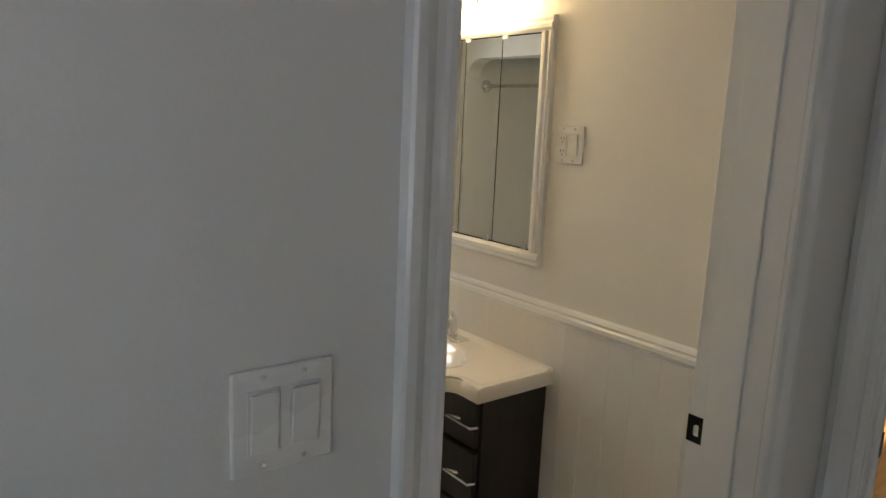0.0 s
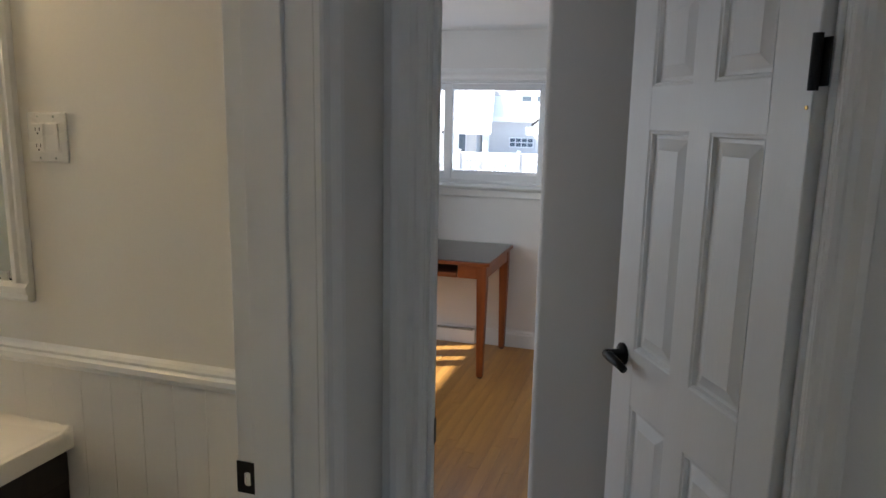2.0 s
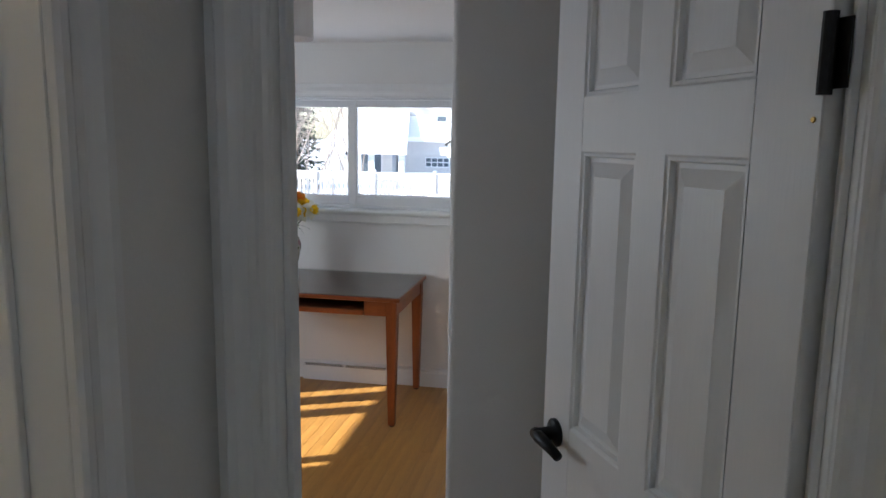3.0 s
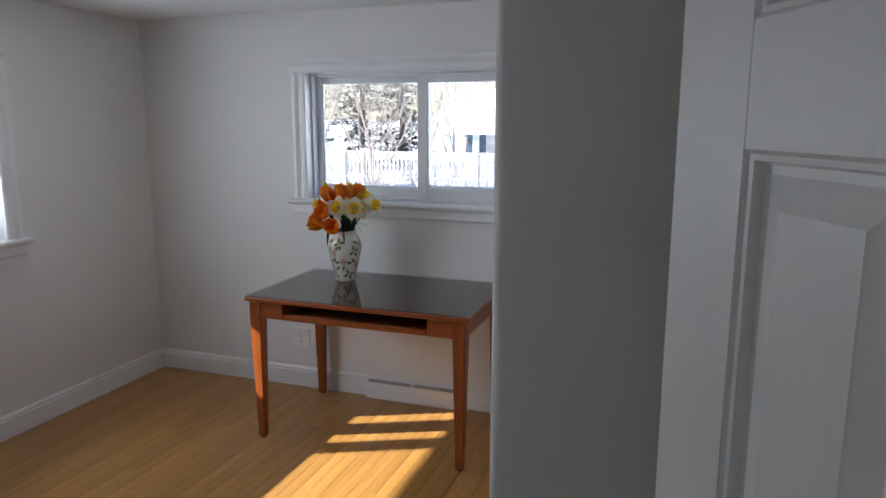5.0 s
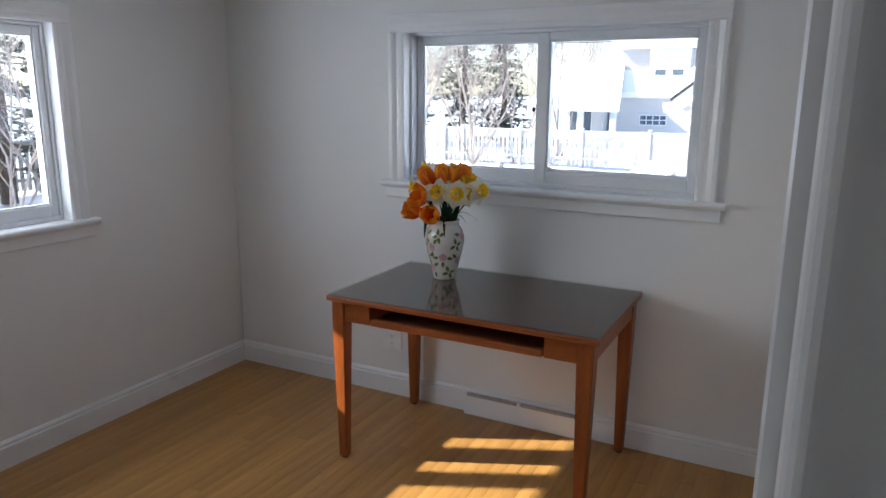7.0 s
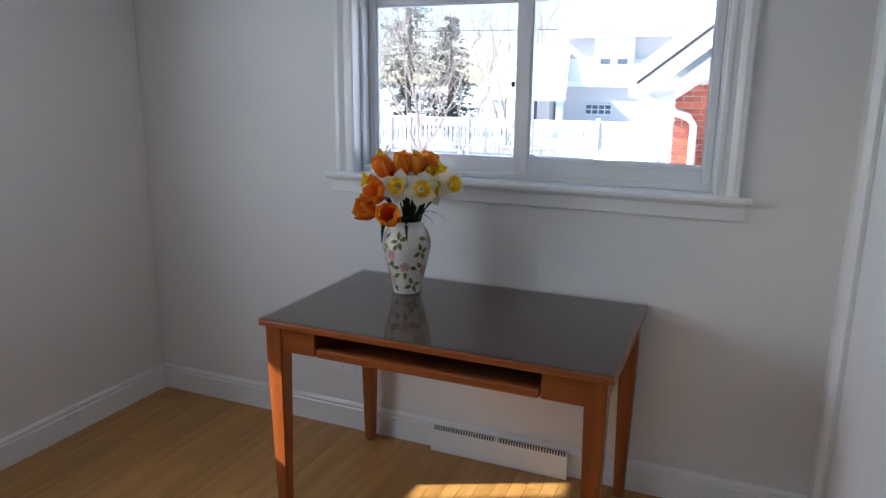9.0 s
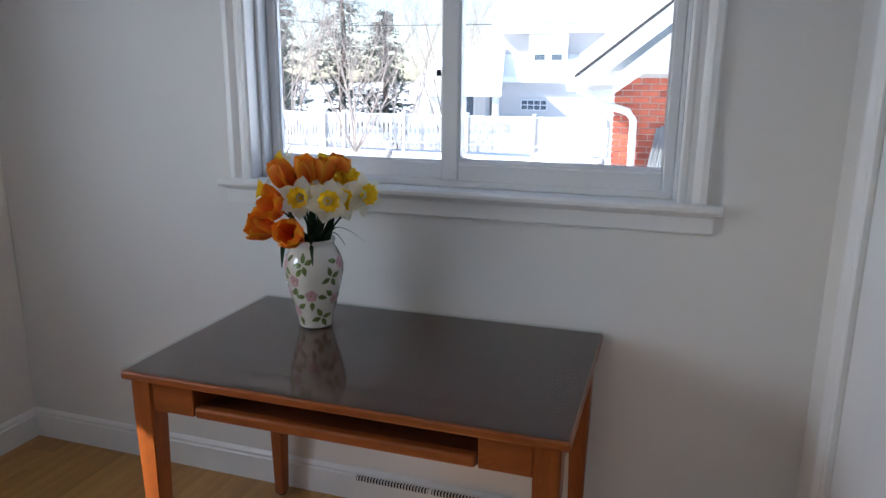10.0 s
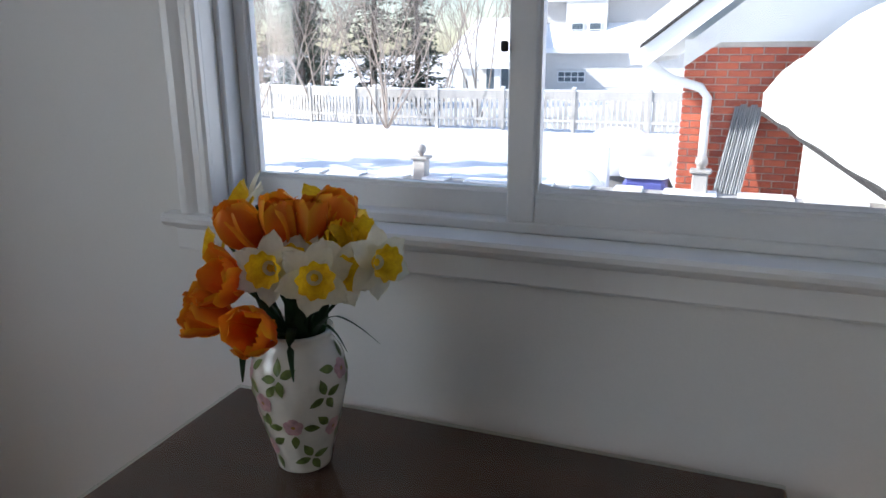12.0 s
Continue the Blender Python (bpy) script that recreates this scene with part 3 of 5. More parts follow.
# ---- switches and sockets ----
def wall_plate(label, m, kinds, category="switch"):
    """A two-gang plate in local x, z with y towards the room."""
    e = empty("light_switch", label, category)
    e.matrix_world = m
    w = 0.058 * len(kinds)
    part("plate", box(-w, w, 0, 0.006, -0.058, 0.058, 0.003, seg=2), M_PLATE, e) if len(kinds) == 1 else part("plate", box(-0.058, 0.058, 0, 0.006, -0.058, 0.058, 0.003, seg=2), M_PLATE, e)
    xs = [0] if len(kinds) == 1 else [-0.023, 0.023]
    for x, k in zip(xs, kinds):
        part("rim", box(x - 0.0185, x + 0.0185, 0.0062, 0.0075, -0.0355, 0.0355, 0.0006), M_PLATE, e)
        if k == "rocker":
            bm = box(x - 0.0155, x + 0.0155, 0.0076, 0.0100, -0.0325, 0.0325, 0.001)
            for v in bm.verts:
                if v.co.z > 0.02 and v.co.y > 0.008:
                    v.co.y += 0.004
            part("rocker", bm, M_PLATE, e)
        else:
            f = part("socket_face", box(x - 0.0155, x + 0.0155, 0.0076, 0.0098, -0.0325, 0.0325, 0.001), M_PLATE, e)
            # solid dark boxes give the shade inside the socket's holes
            for z in (-0.019, 0.019):
                for dx in (-0.006, 0.006):
                    part("slot_shade", box(x + dx - 0.001, x + dx + 0.001, 0.0096, 0.0102, z - 0.004, z + 0.004), M_DARK, f)
                part("ground_hole_shade", box(x - 0.002, x + 0.002, 0.0096, 0.0102, z - 0.012, z - 0.008), M_DARK, f)
            for z in (-0.004, 0.004):
                part("button", box(x - 0.006, x + 0.006, 0.0096, 0.0105, z - 0.0025, z + 0.0025), M_PLATE, f)
        for z in (-0.048, 0.048):
            part("screw", lathe([(0.0032, 0), (0.0026, 0.0015)], 10, m=Matrix.Translation((x, 0.006, z)) @ pose(0, 0, 0, -90)), M_CHROME, e)
    return e


wall_plate("white double rocker light switch on the hall wall", pose(0.360, HY, 1.300, 0, 0, 180), ("rocker", "rocker"))
wall_plate("white plate with a power socket and a rocker switch", pose(MX, 2.008, 1.556, 0, 0, 90), ("rocker", "socket"))
wall_plate("white wall socket behind the desk", pose(FX, 2.89, 0.312, 0, 0, 90), ("socket",), "socket")


# ---- baseboard heater register ----
def register():
    e = empty("baseboard_register", "white metal baseboard heating register on the wall", "register", at=(FX - 0.014, 2.147, 0))
    prof = [(0, 0.002), (0.034, 0.002), (0.034, 0.012), (0.026, 0.098), (0.012, 0.112), (0, 0.112)]
    part("body", sweep(prof, (0, -0.292, 0), (0, 0.292, 0), (-1, 0, 0), UP), M_TRIM, e)
    for y0, y1 in ((-0.28, -0.006), (0.006, 0.28)):
        # a solid dark strip gives the shade inside the air outlet
        part("slot_shade", box(-0.0285, -0.014, y0, y1, 0.099, 0.1132), M_DARK, e)
        n = 24
        for i in range(n):
            y = y0 + (y1 - y0) * (i + 0.5) / n
            part("fin", box(-0.0295, -0.012, y - 0.0022, y + 0.0022, 0.098, 0.1142), M_TRIM, e)
    part("damper_lever", box(-0.034, -0.024, -0.006, 0.006, 0.101, 0.118, 0.001), M_TRIM, e)
    return e


register()


# ---- desk ----
def desk():
    X0, X1, Y0, Y1 = 4.459, 5.168, 1.596, 2.770
    e = empty("desk", "cherry-stained wooden desk with tapered legs and a keyboard tray", "desk", at=((X0 + X1) / 2, (Y0 + Y1) / 2, 0))
    ox, oy = -(X0 + X1) / 2, -(Y0 + Y1) / 2

    def B(x0, x1, y0, y1, z0, z1, bev=0.002, seg=1):
        return box(x0 + ox, x1 + ox, y0 + oy, y1 + oy, z0, z1, bev, seg=seg)
    part("tabletop", B(X0, X1, Y0, Y1, 0.729, 0.7525, 0.006, 2), M_CHERRY_Y, e)
    part("top_panel", B(X0 + 0.006, X1 - 0.006, Y0 + 0.006, Y1 - 0.006, 0.7505, 0.7532, 0.0), M_DESKTOP, e, "dark brown desk top surface")
    for lx, ly in ((X0 + 0.012, Y0 + 0.02), (X0 + 0.012, Y1 - 0.082), (X1 - 0.074, Y0 + 0.02), (X1 - 0.074, Y1 - 0.082)):
        bm = B(lx, lx + 0.062, ly, ly + 0.062, 0.010, 0.7285, 0)
        bmesh.ops.bisect_plane(bm, geom=bm.verts[:] + bm.edges[:] + bm.faces[:], plane_co=(0, 0, 0.62), plane_no=(0, 0, 1))
        cx, cy = lx + 0.031 + ox, ly + 0.031 + oy
        for v in bm.verts:
            if v.co.z < 0.1:
                v.co.x = cx + (v.co.x - cx) * 0.62
                v.co.y = cy + (v.co.y - cy) * 0.62
        bmesh.ops.bevel(bm, geom=[d for d in bm.edges if abs(d.verts[0].co.z - d.verts[1].co.z) > 0.05], offset=0.004, segments=2, affect="EDGES")
        lg = part("leg", bm, M_CHERRY, e)
        part("foot_pad", lathe([(0.014, 0), (0.016, 0.003), (0.016, 0.010)], 14, at=(cx, cy, 0)), M_DARK, lg)
    fy0, fy1 = Y0 + 0.082, Y1 - 0.082
    part("apron_block", B(X0 + 0.018, X0 + 0.30, fy1 - 0.125, fy1, 0.645, 0.7288), M_CHERRY_Y, e)
    part("apron_block", B(X0 + 0.018, X0 + 0.30, fy0, fy0 + 0.125, 0.645, 0.7288), M_CHERRY_Y, e)
    for y in (Y0 + 0.026, Y1 - 0.046):
        part("side_apron", B(X0 + 0.074, X1 - 0.074, y, y + 0.02, 0.645, 0.7288), M_CHERRY, e)
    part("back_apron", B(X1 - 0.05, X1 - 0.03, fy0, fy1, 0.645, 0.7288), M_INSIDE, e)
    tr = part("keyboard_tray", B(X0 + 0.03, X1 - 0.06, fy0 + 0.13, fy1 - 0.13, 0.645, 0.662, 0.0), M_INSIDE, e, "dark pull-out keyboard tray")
    part("tray_lip", B(X0 + 0.014, X0 + 0.045, fy0 + 0.13, fy1 - 0.13, 0.644, 0.674, 0.008, 3), M_CHERRY_Y, tr, "rounded cherry tray edge")
    return e


desk()
gt = part("glass_top", box(4.461, 5.166, 1.598, 2.768, 0.7536, 0.7596, 0.0012), glass_mat("desk_glass", (0.93, 0.96, 0.94)))
tagged(gt, "clear glass sheet laid over the desk top", "glass sheet")


# ---- vase and bouquet ----
VX, VY, VZ = 4.940, 2.452, 0.7598
VPROF = [(0.050, 0.0), (0.056, 0.004), (0.057, 0.012), (0.060, 0.030), (0.072, 0.075), (0.086, 0.125), (0.0955, 0.170), (0.0965, 0.195), (0.091, 0.222), (0.078, 0.246), (0.069, 0.258), (0.068, 0.266), (0.073, 0.274), (0.073, 0.279), (0.067, 0.280), (0.062, 0.262), (0.060, 0.25)]

VPROF = [(r * 0.91, z * 0.98) for r, z in VPROF]


def vase_r(z):
    for (r0, z0), (r1, z1) in zip(VPROF[:14], VPROF[1:14]):
        if z0 <= z <= z1:
            return r0 + (r1 - r0) * (z - z0) / (z1 - z0 + 1e-9)
    return 0.07


def on_vase(bm, a, z, pts, lift):
    """Lays a small flat outline on the vase's skin, raised a hair like brushed slip."""
    vs = []
    for u, w in pts:
        zz = min(max(z + w, 0.008), 0.262)
        r = vase_r(zz) + lift
        an = a + u / vase_r(z)
        vs.append(bm.verts.new((r * math.cos(an), r * math.sin(an), zz)))
    c = bm.verts.new(sum((v.co for v in vs), Vector()) / len(vs) * 1.004)
    for i in range(len(vs)):
        bm.faces.new((c, vs[i], vs[(i + 1) % len(vs)]))


def leaf_outline(turn, L, W):
    pts = []
    for i in range(10):
        t = i / 9
        pts.append((t * L, W * math.sin(math.pi * t ** 0.8)))
    for i in range(8, 0, -1):
        t = i / 9
        pts.append((t * L, -W * math.sin(math.pi * t ** 0.8)))
    c, s = math.cos(turn), math.sin(turn)
    return [(u * c - w * s, u * s + w * c) for u, w in pts]


vase = empty("vase", "cream ceramic vase painted with pink blossoms and green leaves", "vase", at=(VX, VY, VZ))
part("body", lathe(VPROF, 48), M_VASE, vase, "", True)
rnd = random.Random(11)
greens, pinks, golds = bmesh.new(), bmesh.new(), bmesh.new()
for row, z in enumerate((0.045, 0.105, 0.160, 0.215)):
    n = 5
    for k in range(n):
        a = 2 * math.pi * (k + 0.5 * (row % 2) + rnd.uniform(-0.15, 0.15)) / n + 0.3
        zz = z + rnd.uniform(-0.012, 0.012)
        if (k + row) % 2 == 0 or row == 1:
            ph = rnd.uniform(0, 1)
            for q in range(5):
                an = ph + 2 * math.pi * q / 5
                on_vase(pinks, a + 0.009 * math.cos(an) / 0.08, zz + 0.009 * math.sin(an), [(0.0105 * math.cos(b), 0.0105 * math.sin(b)) for b in (2 * math.pi * i / 9 for i in range(9))], 0.0009 + 0.00012 * q)
            on_vase(golds, a, zz, [(0.0038 * math.cos(b), 0.0038 * math.sin(b)) for b in (2 * math.pi * i / 8 for i in range(8))], 0.0022)
            for q in range(3):
                tn = rnd.uniform(-0.6, 0.6) + (0.4, 2.6, -1.0)[q]
                on_vase(greens, a + 0.020 * math.cos(tn) / 0.08, zz + 0.020 * math.sin(tn), leaf_outline(tn + rnd.uniform(-0.4, 0.4), 0.031, 0.0078), 0.0013)
        else:
            for q in range(4):
                tn = 0.5 + q * 1.5 + rnd.uniform(-0.3, 0.3)
                on_vase(greens, a + 0.004 * math.cos(tn) / 0.08, zz + 0.004 * math.sin(tn), leaf_outline(tn, 0.031, 0.0078), 0.0011 + 0.0002 * q)
            on_vase(greens, a, zz, [(-0.018, -0.010), (-0.018, -0.0085), (0.016, 0.0095), (0.016, 0.008)], 0.0009)
tagged(part("painted_leaves", greens, M_VLEAF, vase, "painted olive green leaves"), kind="stuff")
tagged(part("painted_blossoms", pinks, M_VPINK, vase, "painted pink blossoms"), kind="stuff")
tagged(part("blossom_centres", golds, M_VGOLD, vase, "ochre blossom centres"), kind="stuff")


def petal(bm, m, L, W, curl, cup, tip=1.0, n=7, k=4, ruffle=0.0012):
    """A petal that rises from the origin along z, bends outward by curl and cups by cup; m puts it in place."""
    uv = bm.loops.layers.uv.verify()
    rows = []
    for i in range(n + 1):
        t = i / n
        w = W * (math.sin(math.pi * min(1, 0.12 + (0.66 if tip > 0.8 else 0.76) * t ** 0.85)) ** 0.8) * (1 if t < 0.99 else 0.55 * tip)
        ang = curl * t
        y, z = L * t * math.sin(ang), L * t * math.cos(ang * 0.8)
        row = []
        for j in range(-k, k + 1):
            s = j / k
            row.append(bm.verts.new(m @ Vector((w * s, y - cup * (s * s) * w + ruffle * t * math.sin(9 * s + 7 * t + 40 * W), z - 0.10 * L * s * s * t))))
        rows.append(row)
    for r0, r1 in zip(rows, rows[1:]):
        for j in range(2 * k):
            f = bm.faces.new((r0[j], r0[j + 1], r1[j + 1], r1[j]))
            i = rows.index(r0)
            for lp, (dj, di) in zip(f.loops, ((0, 0), (1, 0), (1, 1), (0, 1))):
                lp[uv].uv = (abs((j + dj - k) / k), (i + di) / n)


def aim(at, way, spin=0.0):
    return Matrix.Translation(at) @ Vector(way).normalized().to_track_quat("Z", "Y").to_matrix().to_4x4() @ pose(0, 0, 0, 0, 0, spin)


bouquet = empty("bouquet", "orange tulips with white and yellow daffodils in the vase", "flowers", at=(VX + 0.006, VY - 0.008, VZ + 0.255))
HEADS = [  # kind, how far open, place from the vase mouth (towards the window, along the wall, up)
    ("tulip", 0.1, (-0.05, 0.069, 0.200)), ("tulip", 0.0, (-0.03, 0.008, 0.209)), ("tulip", 0.05, (0.0, -0.028, 0.200)), ("tulip", 0.2, (0.03, -0.055, 0.213)),
    ("tulip", 0.9, (-0.09, 0.084, 0.119)), ("tulip", 0.7, (-0.09, 0.117, 0.056)), ("tulip", 0.6, (-0.11, 0.015, 0.045)),
    ("daff", 0, (0.05, 0.150, 0.240)), ("daff", 0, (0.0, 0.186, 0.156)), ("daff", 0, (-0.10, 0.0, 0.155)), ("daff", 0, (-0.06, -0.025, 0.160)),
    ("daff", 0, (-0.12, -0.106, 0.155)), ("daff", 0, (-0.06, -0.122, 0.150)), ("daff", 0, (-0.03, -0.183, 0.165)),
    ("yellow", 0, (0.0, -0.086, 0.193)), ("yellow", 0, (0.04, -0.04, 0.231)), ("yellow", 0, (0.03, -0.112, 0.194)),
]
rnd = random.Random(5)
for kind, opened, p in HEADS:
    p = Vector(p)
    way = Vector((p.x * 1.4 - 0.02, p.y * 1.4, max(0.03, p.z * 0.62)))
    if kind == "tulip":
        way = (way + Vector((-0.05 * opened, -0.03 * opened, 0.10 - 0.07 * opened))).normalized()
    else:
        way = (way + Vector((-0.10, -0.05, -0.05))).normalized()
    back = p - way * 0.035
    stem = tube([(0, 0, -0.12), (p.x * 0.25, p.y * 0.25, p.z * 0.25), tuple(back * 0.8), tuple(back)], 0.0032, 6)
    part("stem", stem, M_LEAF, bouquet, "", True)
    m = aim(p - way * 0.030, way, rnd.uniform(0, 120))
    if kind == "tulip":
        bm = bmesh.new()
        op = rnd.uniform(0.60, 0.78) - 0.45 * opened
        for q in range(6):
            r = 0.012 if q % 2 else 0.009
            petal(bm, m @ pose(0, 0, 0, 0, 0, 60 * q + rnd.uniform(-6, 6)) @ pose(0, r, 0, -44 if q % 2 else -38), 0.082 + rnd.uniform(-0.006, 0.008), 0.037, -op, 0.34, 0.9, ruffle=0.0035)
        h = part("tulip_head", bm, M_TULIP, bouquet, "orange and yellow tulip head", True)
        part("pistil", lathe([(0.004, 0), (0.005, 0.022), (0.007, 0.026), (0.002, 0.030)], 8, m=m), M_LEAF, h)
    else:
        bm = bmesh.new()
        for q in range(6):
            petal(bm, m @ pose(0, 0, 0.008, 0, 0, 60 * q + rnd.uniform(-7, 7)) @ pose(0, 0.006, 0.001 * (q % 2), -78 + rnd.uniform(-14, 10)), 0.060, 0.023, 0.15, 0.18, 0.5)
        h = part("daffodil_head", bm, M_YELLOW if kind == "yellow" else M_WHITEP, bouquet, "yellow daffodil head" if kind == "yellow" else "white daffodil head", True)
        bm = bmesh.new()
        rings = []
        for i in range(6):
            t = i / 5
            rr = 0.011 + 0.012 * t + 0.007 * t ** 4
            rings.append([bm.verts.new(m @ Vector(((rr + (0.0028 * math.sin(9 * a) * t ** 3)) * math.cos(a), (rr + (0.0028 * math.sin(9 * a) * t ** 3)) * math.sin(a), 0.006 + 0.034 * t))) for a in (2 * math.pi * s / 36 for s in range(36))])
        for r0, r1 in zip(rings, rings[1:]):
            for s in range(36):
                bm.faces.new((r0[s], r0[(s + 1) % 36], r1[(s + 1) % 36], r1[s]))
        bm.faces.new(rings[0])
        part("trumpet", bm, M_YELLOW, h, "ruffled yellow trumpet", True)


def blade(points, w):
    bm = bmesh.new()
    pts = [Vector(p) for p in points]
    rows = []
    n = 12
    for i in range(n + 1):
        t = i / n * (len(pts) - 1)
        k = min(int(t), len(pts) - 2)
        f = t - k
        p0, p1, p2, p3 = pts[max(k - 1, 0)], pts[k], pts[k + 1], pts[min(k + 2, len(pts) - 1)]
        p = 0.5 * ((2 * p1) + (p2 - p0) * f + (2 * p0 - 5 * p1 + 4 * p2 - p3) * f * f + (3 * p1 - p0 - 3 * p2 + p3) * f ** 3)
        d = (p2 - p1).normalized()
        s = d.cross(Vector((0.3, 0.2, 1))).normalized()
        ww = w * math.sin(math.pi * min(0.97, 0.18 + 0.8 * i / n))
        up = s.cross(d)
        rows.append([bm.verts.new(p - s * ww + up * ww * 0.3), bm.verts.new(p), bm.verts.new(p + s * ww + up * ww * 0.3)])
    for a, b in zip(rows, rows[1:]):
        for j in range(2):
            bm.faces.new((a[j], a[j + 1], b[j + 1], b[j]))
    return bm


LEAVES = [
    ([(-0.03, 0.03, 0), (-0.07, 0.05, 0.04), (-0.098, 0.055, 0.015), (-0.105, 0.06, -0.055)], 0.014),
    ([(-0.03, -0.01, 0), (-0.06, -0.02, 0.04), (-0.088, -0.03, 0.01), (-0.092, -0.035, -0.045)], 0.010),
    ([(-0.02, -0.03, 0), (-0.04, -0.08, 0.06), (-0.05, -0.13, 0.06), (-0.06, -0.185, 0.035)], 0.006),
    ([(-0.02, -0.03, 0), (-0.05, -0.07, 0.05), (-0.07, -0.11, 0.045), (-0.08, -0.135, 0.02)], 0.005),
    ([(-0.02, 0.03, 0), (-0.03, 0.09, 0.03), (-0.03, 0.14, 0.03), (-0.03, 0.165, 0.02)], 0.006),
    ([(-0.02, 0.0, 0), (-0.045, -0.01, 0.07), (-0.06, -0.02, 0.13)], 0.016), ([(0.0, -0.03, 0), (-0.02, -0.06, 0.07), (-0.03, -0.09, 0.13)], 0.014),
    ([(-0.01, 0.03, 0), (-0.04, 0.05, 0.06), (-0.06, 0.06, 0.12)], 0.016), ([(0.03, 0.0, 0), (0.06, 0.0, 0.08), (0.08, 0.0, 0.14)], 0.015), ([(-0.03, -0.02, 0), (-0.065, -0.035, 0.05), (-0.08, -0.06, 0.10)], 0.013),
    ([(0.0, 0.0, 0), (-0.03, -0.03, 0.07), (-0.05, -0.04, 0.14)], 0.016), ([(0.0, 0.04, 0), (0.02, 0.09, 0.07), (0.02, 0.12, 0.12)], 0.013),
]
for pts, w in LEAVES:
    part("leaf", blade([(0, 0, -0.08)] + pts, w), M_LEAF, bouquet, "", True)


# ---- ceiling lamp ----
lamp = empty("ceiling_lamp", "semi-flush ceiling lamp with a pale fabric drum shade", "ceiling lamp", at=(3.50, 1.84, CEIL))
part("canopy", lathe([(0.065, 0), (0.065, -0.012), (0.05, -0.024), (0.012, -0.028), (0.012, -0.10)], 28), M_CHROME, lamp, "chrome canopy", True)
bm = bmesh.new()
rings = [[bm.verts.new((r * math.cos(a), r * math.sin(a), z)) for a in (2 * math.pi * i / 48 for i in range(48))] for r, z in ((0.127, -0.06), (0.127, -0.215), (0.124, -0.215), (0.124, -0.06))]
for r0, r1 in zip(rings, rings[1:] + rings[:1]):
    for i in range(48):
        bm.faces.new((r0[i], r0[(i + 1) % 48], r1[(i + 1) % 48], r1[i]))
shade = part("shade", bm, M_FABRIC, lamp, "pale fabric drum shade")
part("diffuser", lathe([(0.123, -0.207), (0.123, -0.211)], 48), M_FABRIC, lamp)
part("finial", lathe([(0.010, -0.211), (0.012, -0.217), (0.006, -0.226)], 16), M_CHROME, lamp, "chrome finial", True)


# ---- bathroom ----
rail = sweep([(0, 0), (0.012, 0), (0.016, 0.010), (0.024, 0.016), (0.024, 0.030), (0.016, 0.036), (0.020, 0.044), (0.014, 0.052), (0, 0.056)], (MX, TY, 0.990), (MX, LY, 0.990), (-1, 0, 0), UP)
trim("chair_rail", rail, "white painted chair rail moulding", "chair rail")
wains = tagged(part("wainscot", box(MX - 0.0045, MX - 0.0005, TY, LY, 0, 0.99), M_BATH), "white painted beadboard wainscot with vertical grooves", "wainscot", kind="structure")
y = TY + 0.004
board = mesh_of("board", box(-0.0045, 0, 0.0002, 0.0903, 0.001, 0.989, 0.0008), M_BATH)
while y < 3.9:
    b = new("board", board)
    b.location, b.parent = (MX - 0.0047, y, 0), wains
    y += 0.0905

cab = empty("medicine_cabinet", "three-door mirrored medicine cabinet in a white moulded frame", "medicine cabinet", at=(MX, 2.428, 1.55))
GY0, GY1, GZ0, GZ1 = -0.288, 0.288, -0.350, 0.350
FR = [(0, 0), (0, 0.020), (0.010, 0.028), (0.022, 0.028), (0.030, 0.022), (0.040, 0.024), (0.048, 0.016), (0.048, 0)]
part("frame", sweep(FR, (0, GY0, GZ0), (0, GY0, GZ1), (0, -1, 0), (-1, 0, 0)), M_TRIM, cab)
part("frame", sweep(FR, (0, GY1, GZ0), (0, GY1, GZ1), (0, 1, 0), (-1, 0, 0)), M_TRIM, cab)
part("frame", sweep(FR, (0, GY0 - 0.048, GZ1), (0, GY1 + 0.048, GZ1), UP, (-1, 0, 0)), M_TRIM, cab)
part("frame", sweep(FR, (0, GY0 - 0.048, GZ0), (0, GY1 + 0.048, GZ0), (0, 0, -1), (-1, 0, 0)), M_TRIM, cab)
part("backing", box(-0.006, -0.001, GY0, GY1, GZ0, GZ1), M_DARK, cab)
for i in range(3):
    a = GY0 + (GY1 - GY0) * i / 3
    d = part("mirror_door", box(-0.012, -0.007, a + 0.002, a + 0.190, GZ0 + 0.006, GZ1 - 0.004, 0.001), M_MIRROR, cab, "frameless mirrored door")
    part("clip", box(-0.016, -0.0065, a + 0.016, a + 0.042, GZ0 - 0.002, GZ0 + 0.024, 0.002), M_CHROME, d, "chrome clip")
    part("clip", box(-0.016, -0.0065, a + 0.165, a + 0.191, GZ1 - 0.012, GZ1 + 0.001, 0.002), M_PLATE, d)

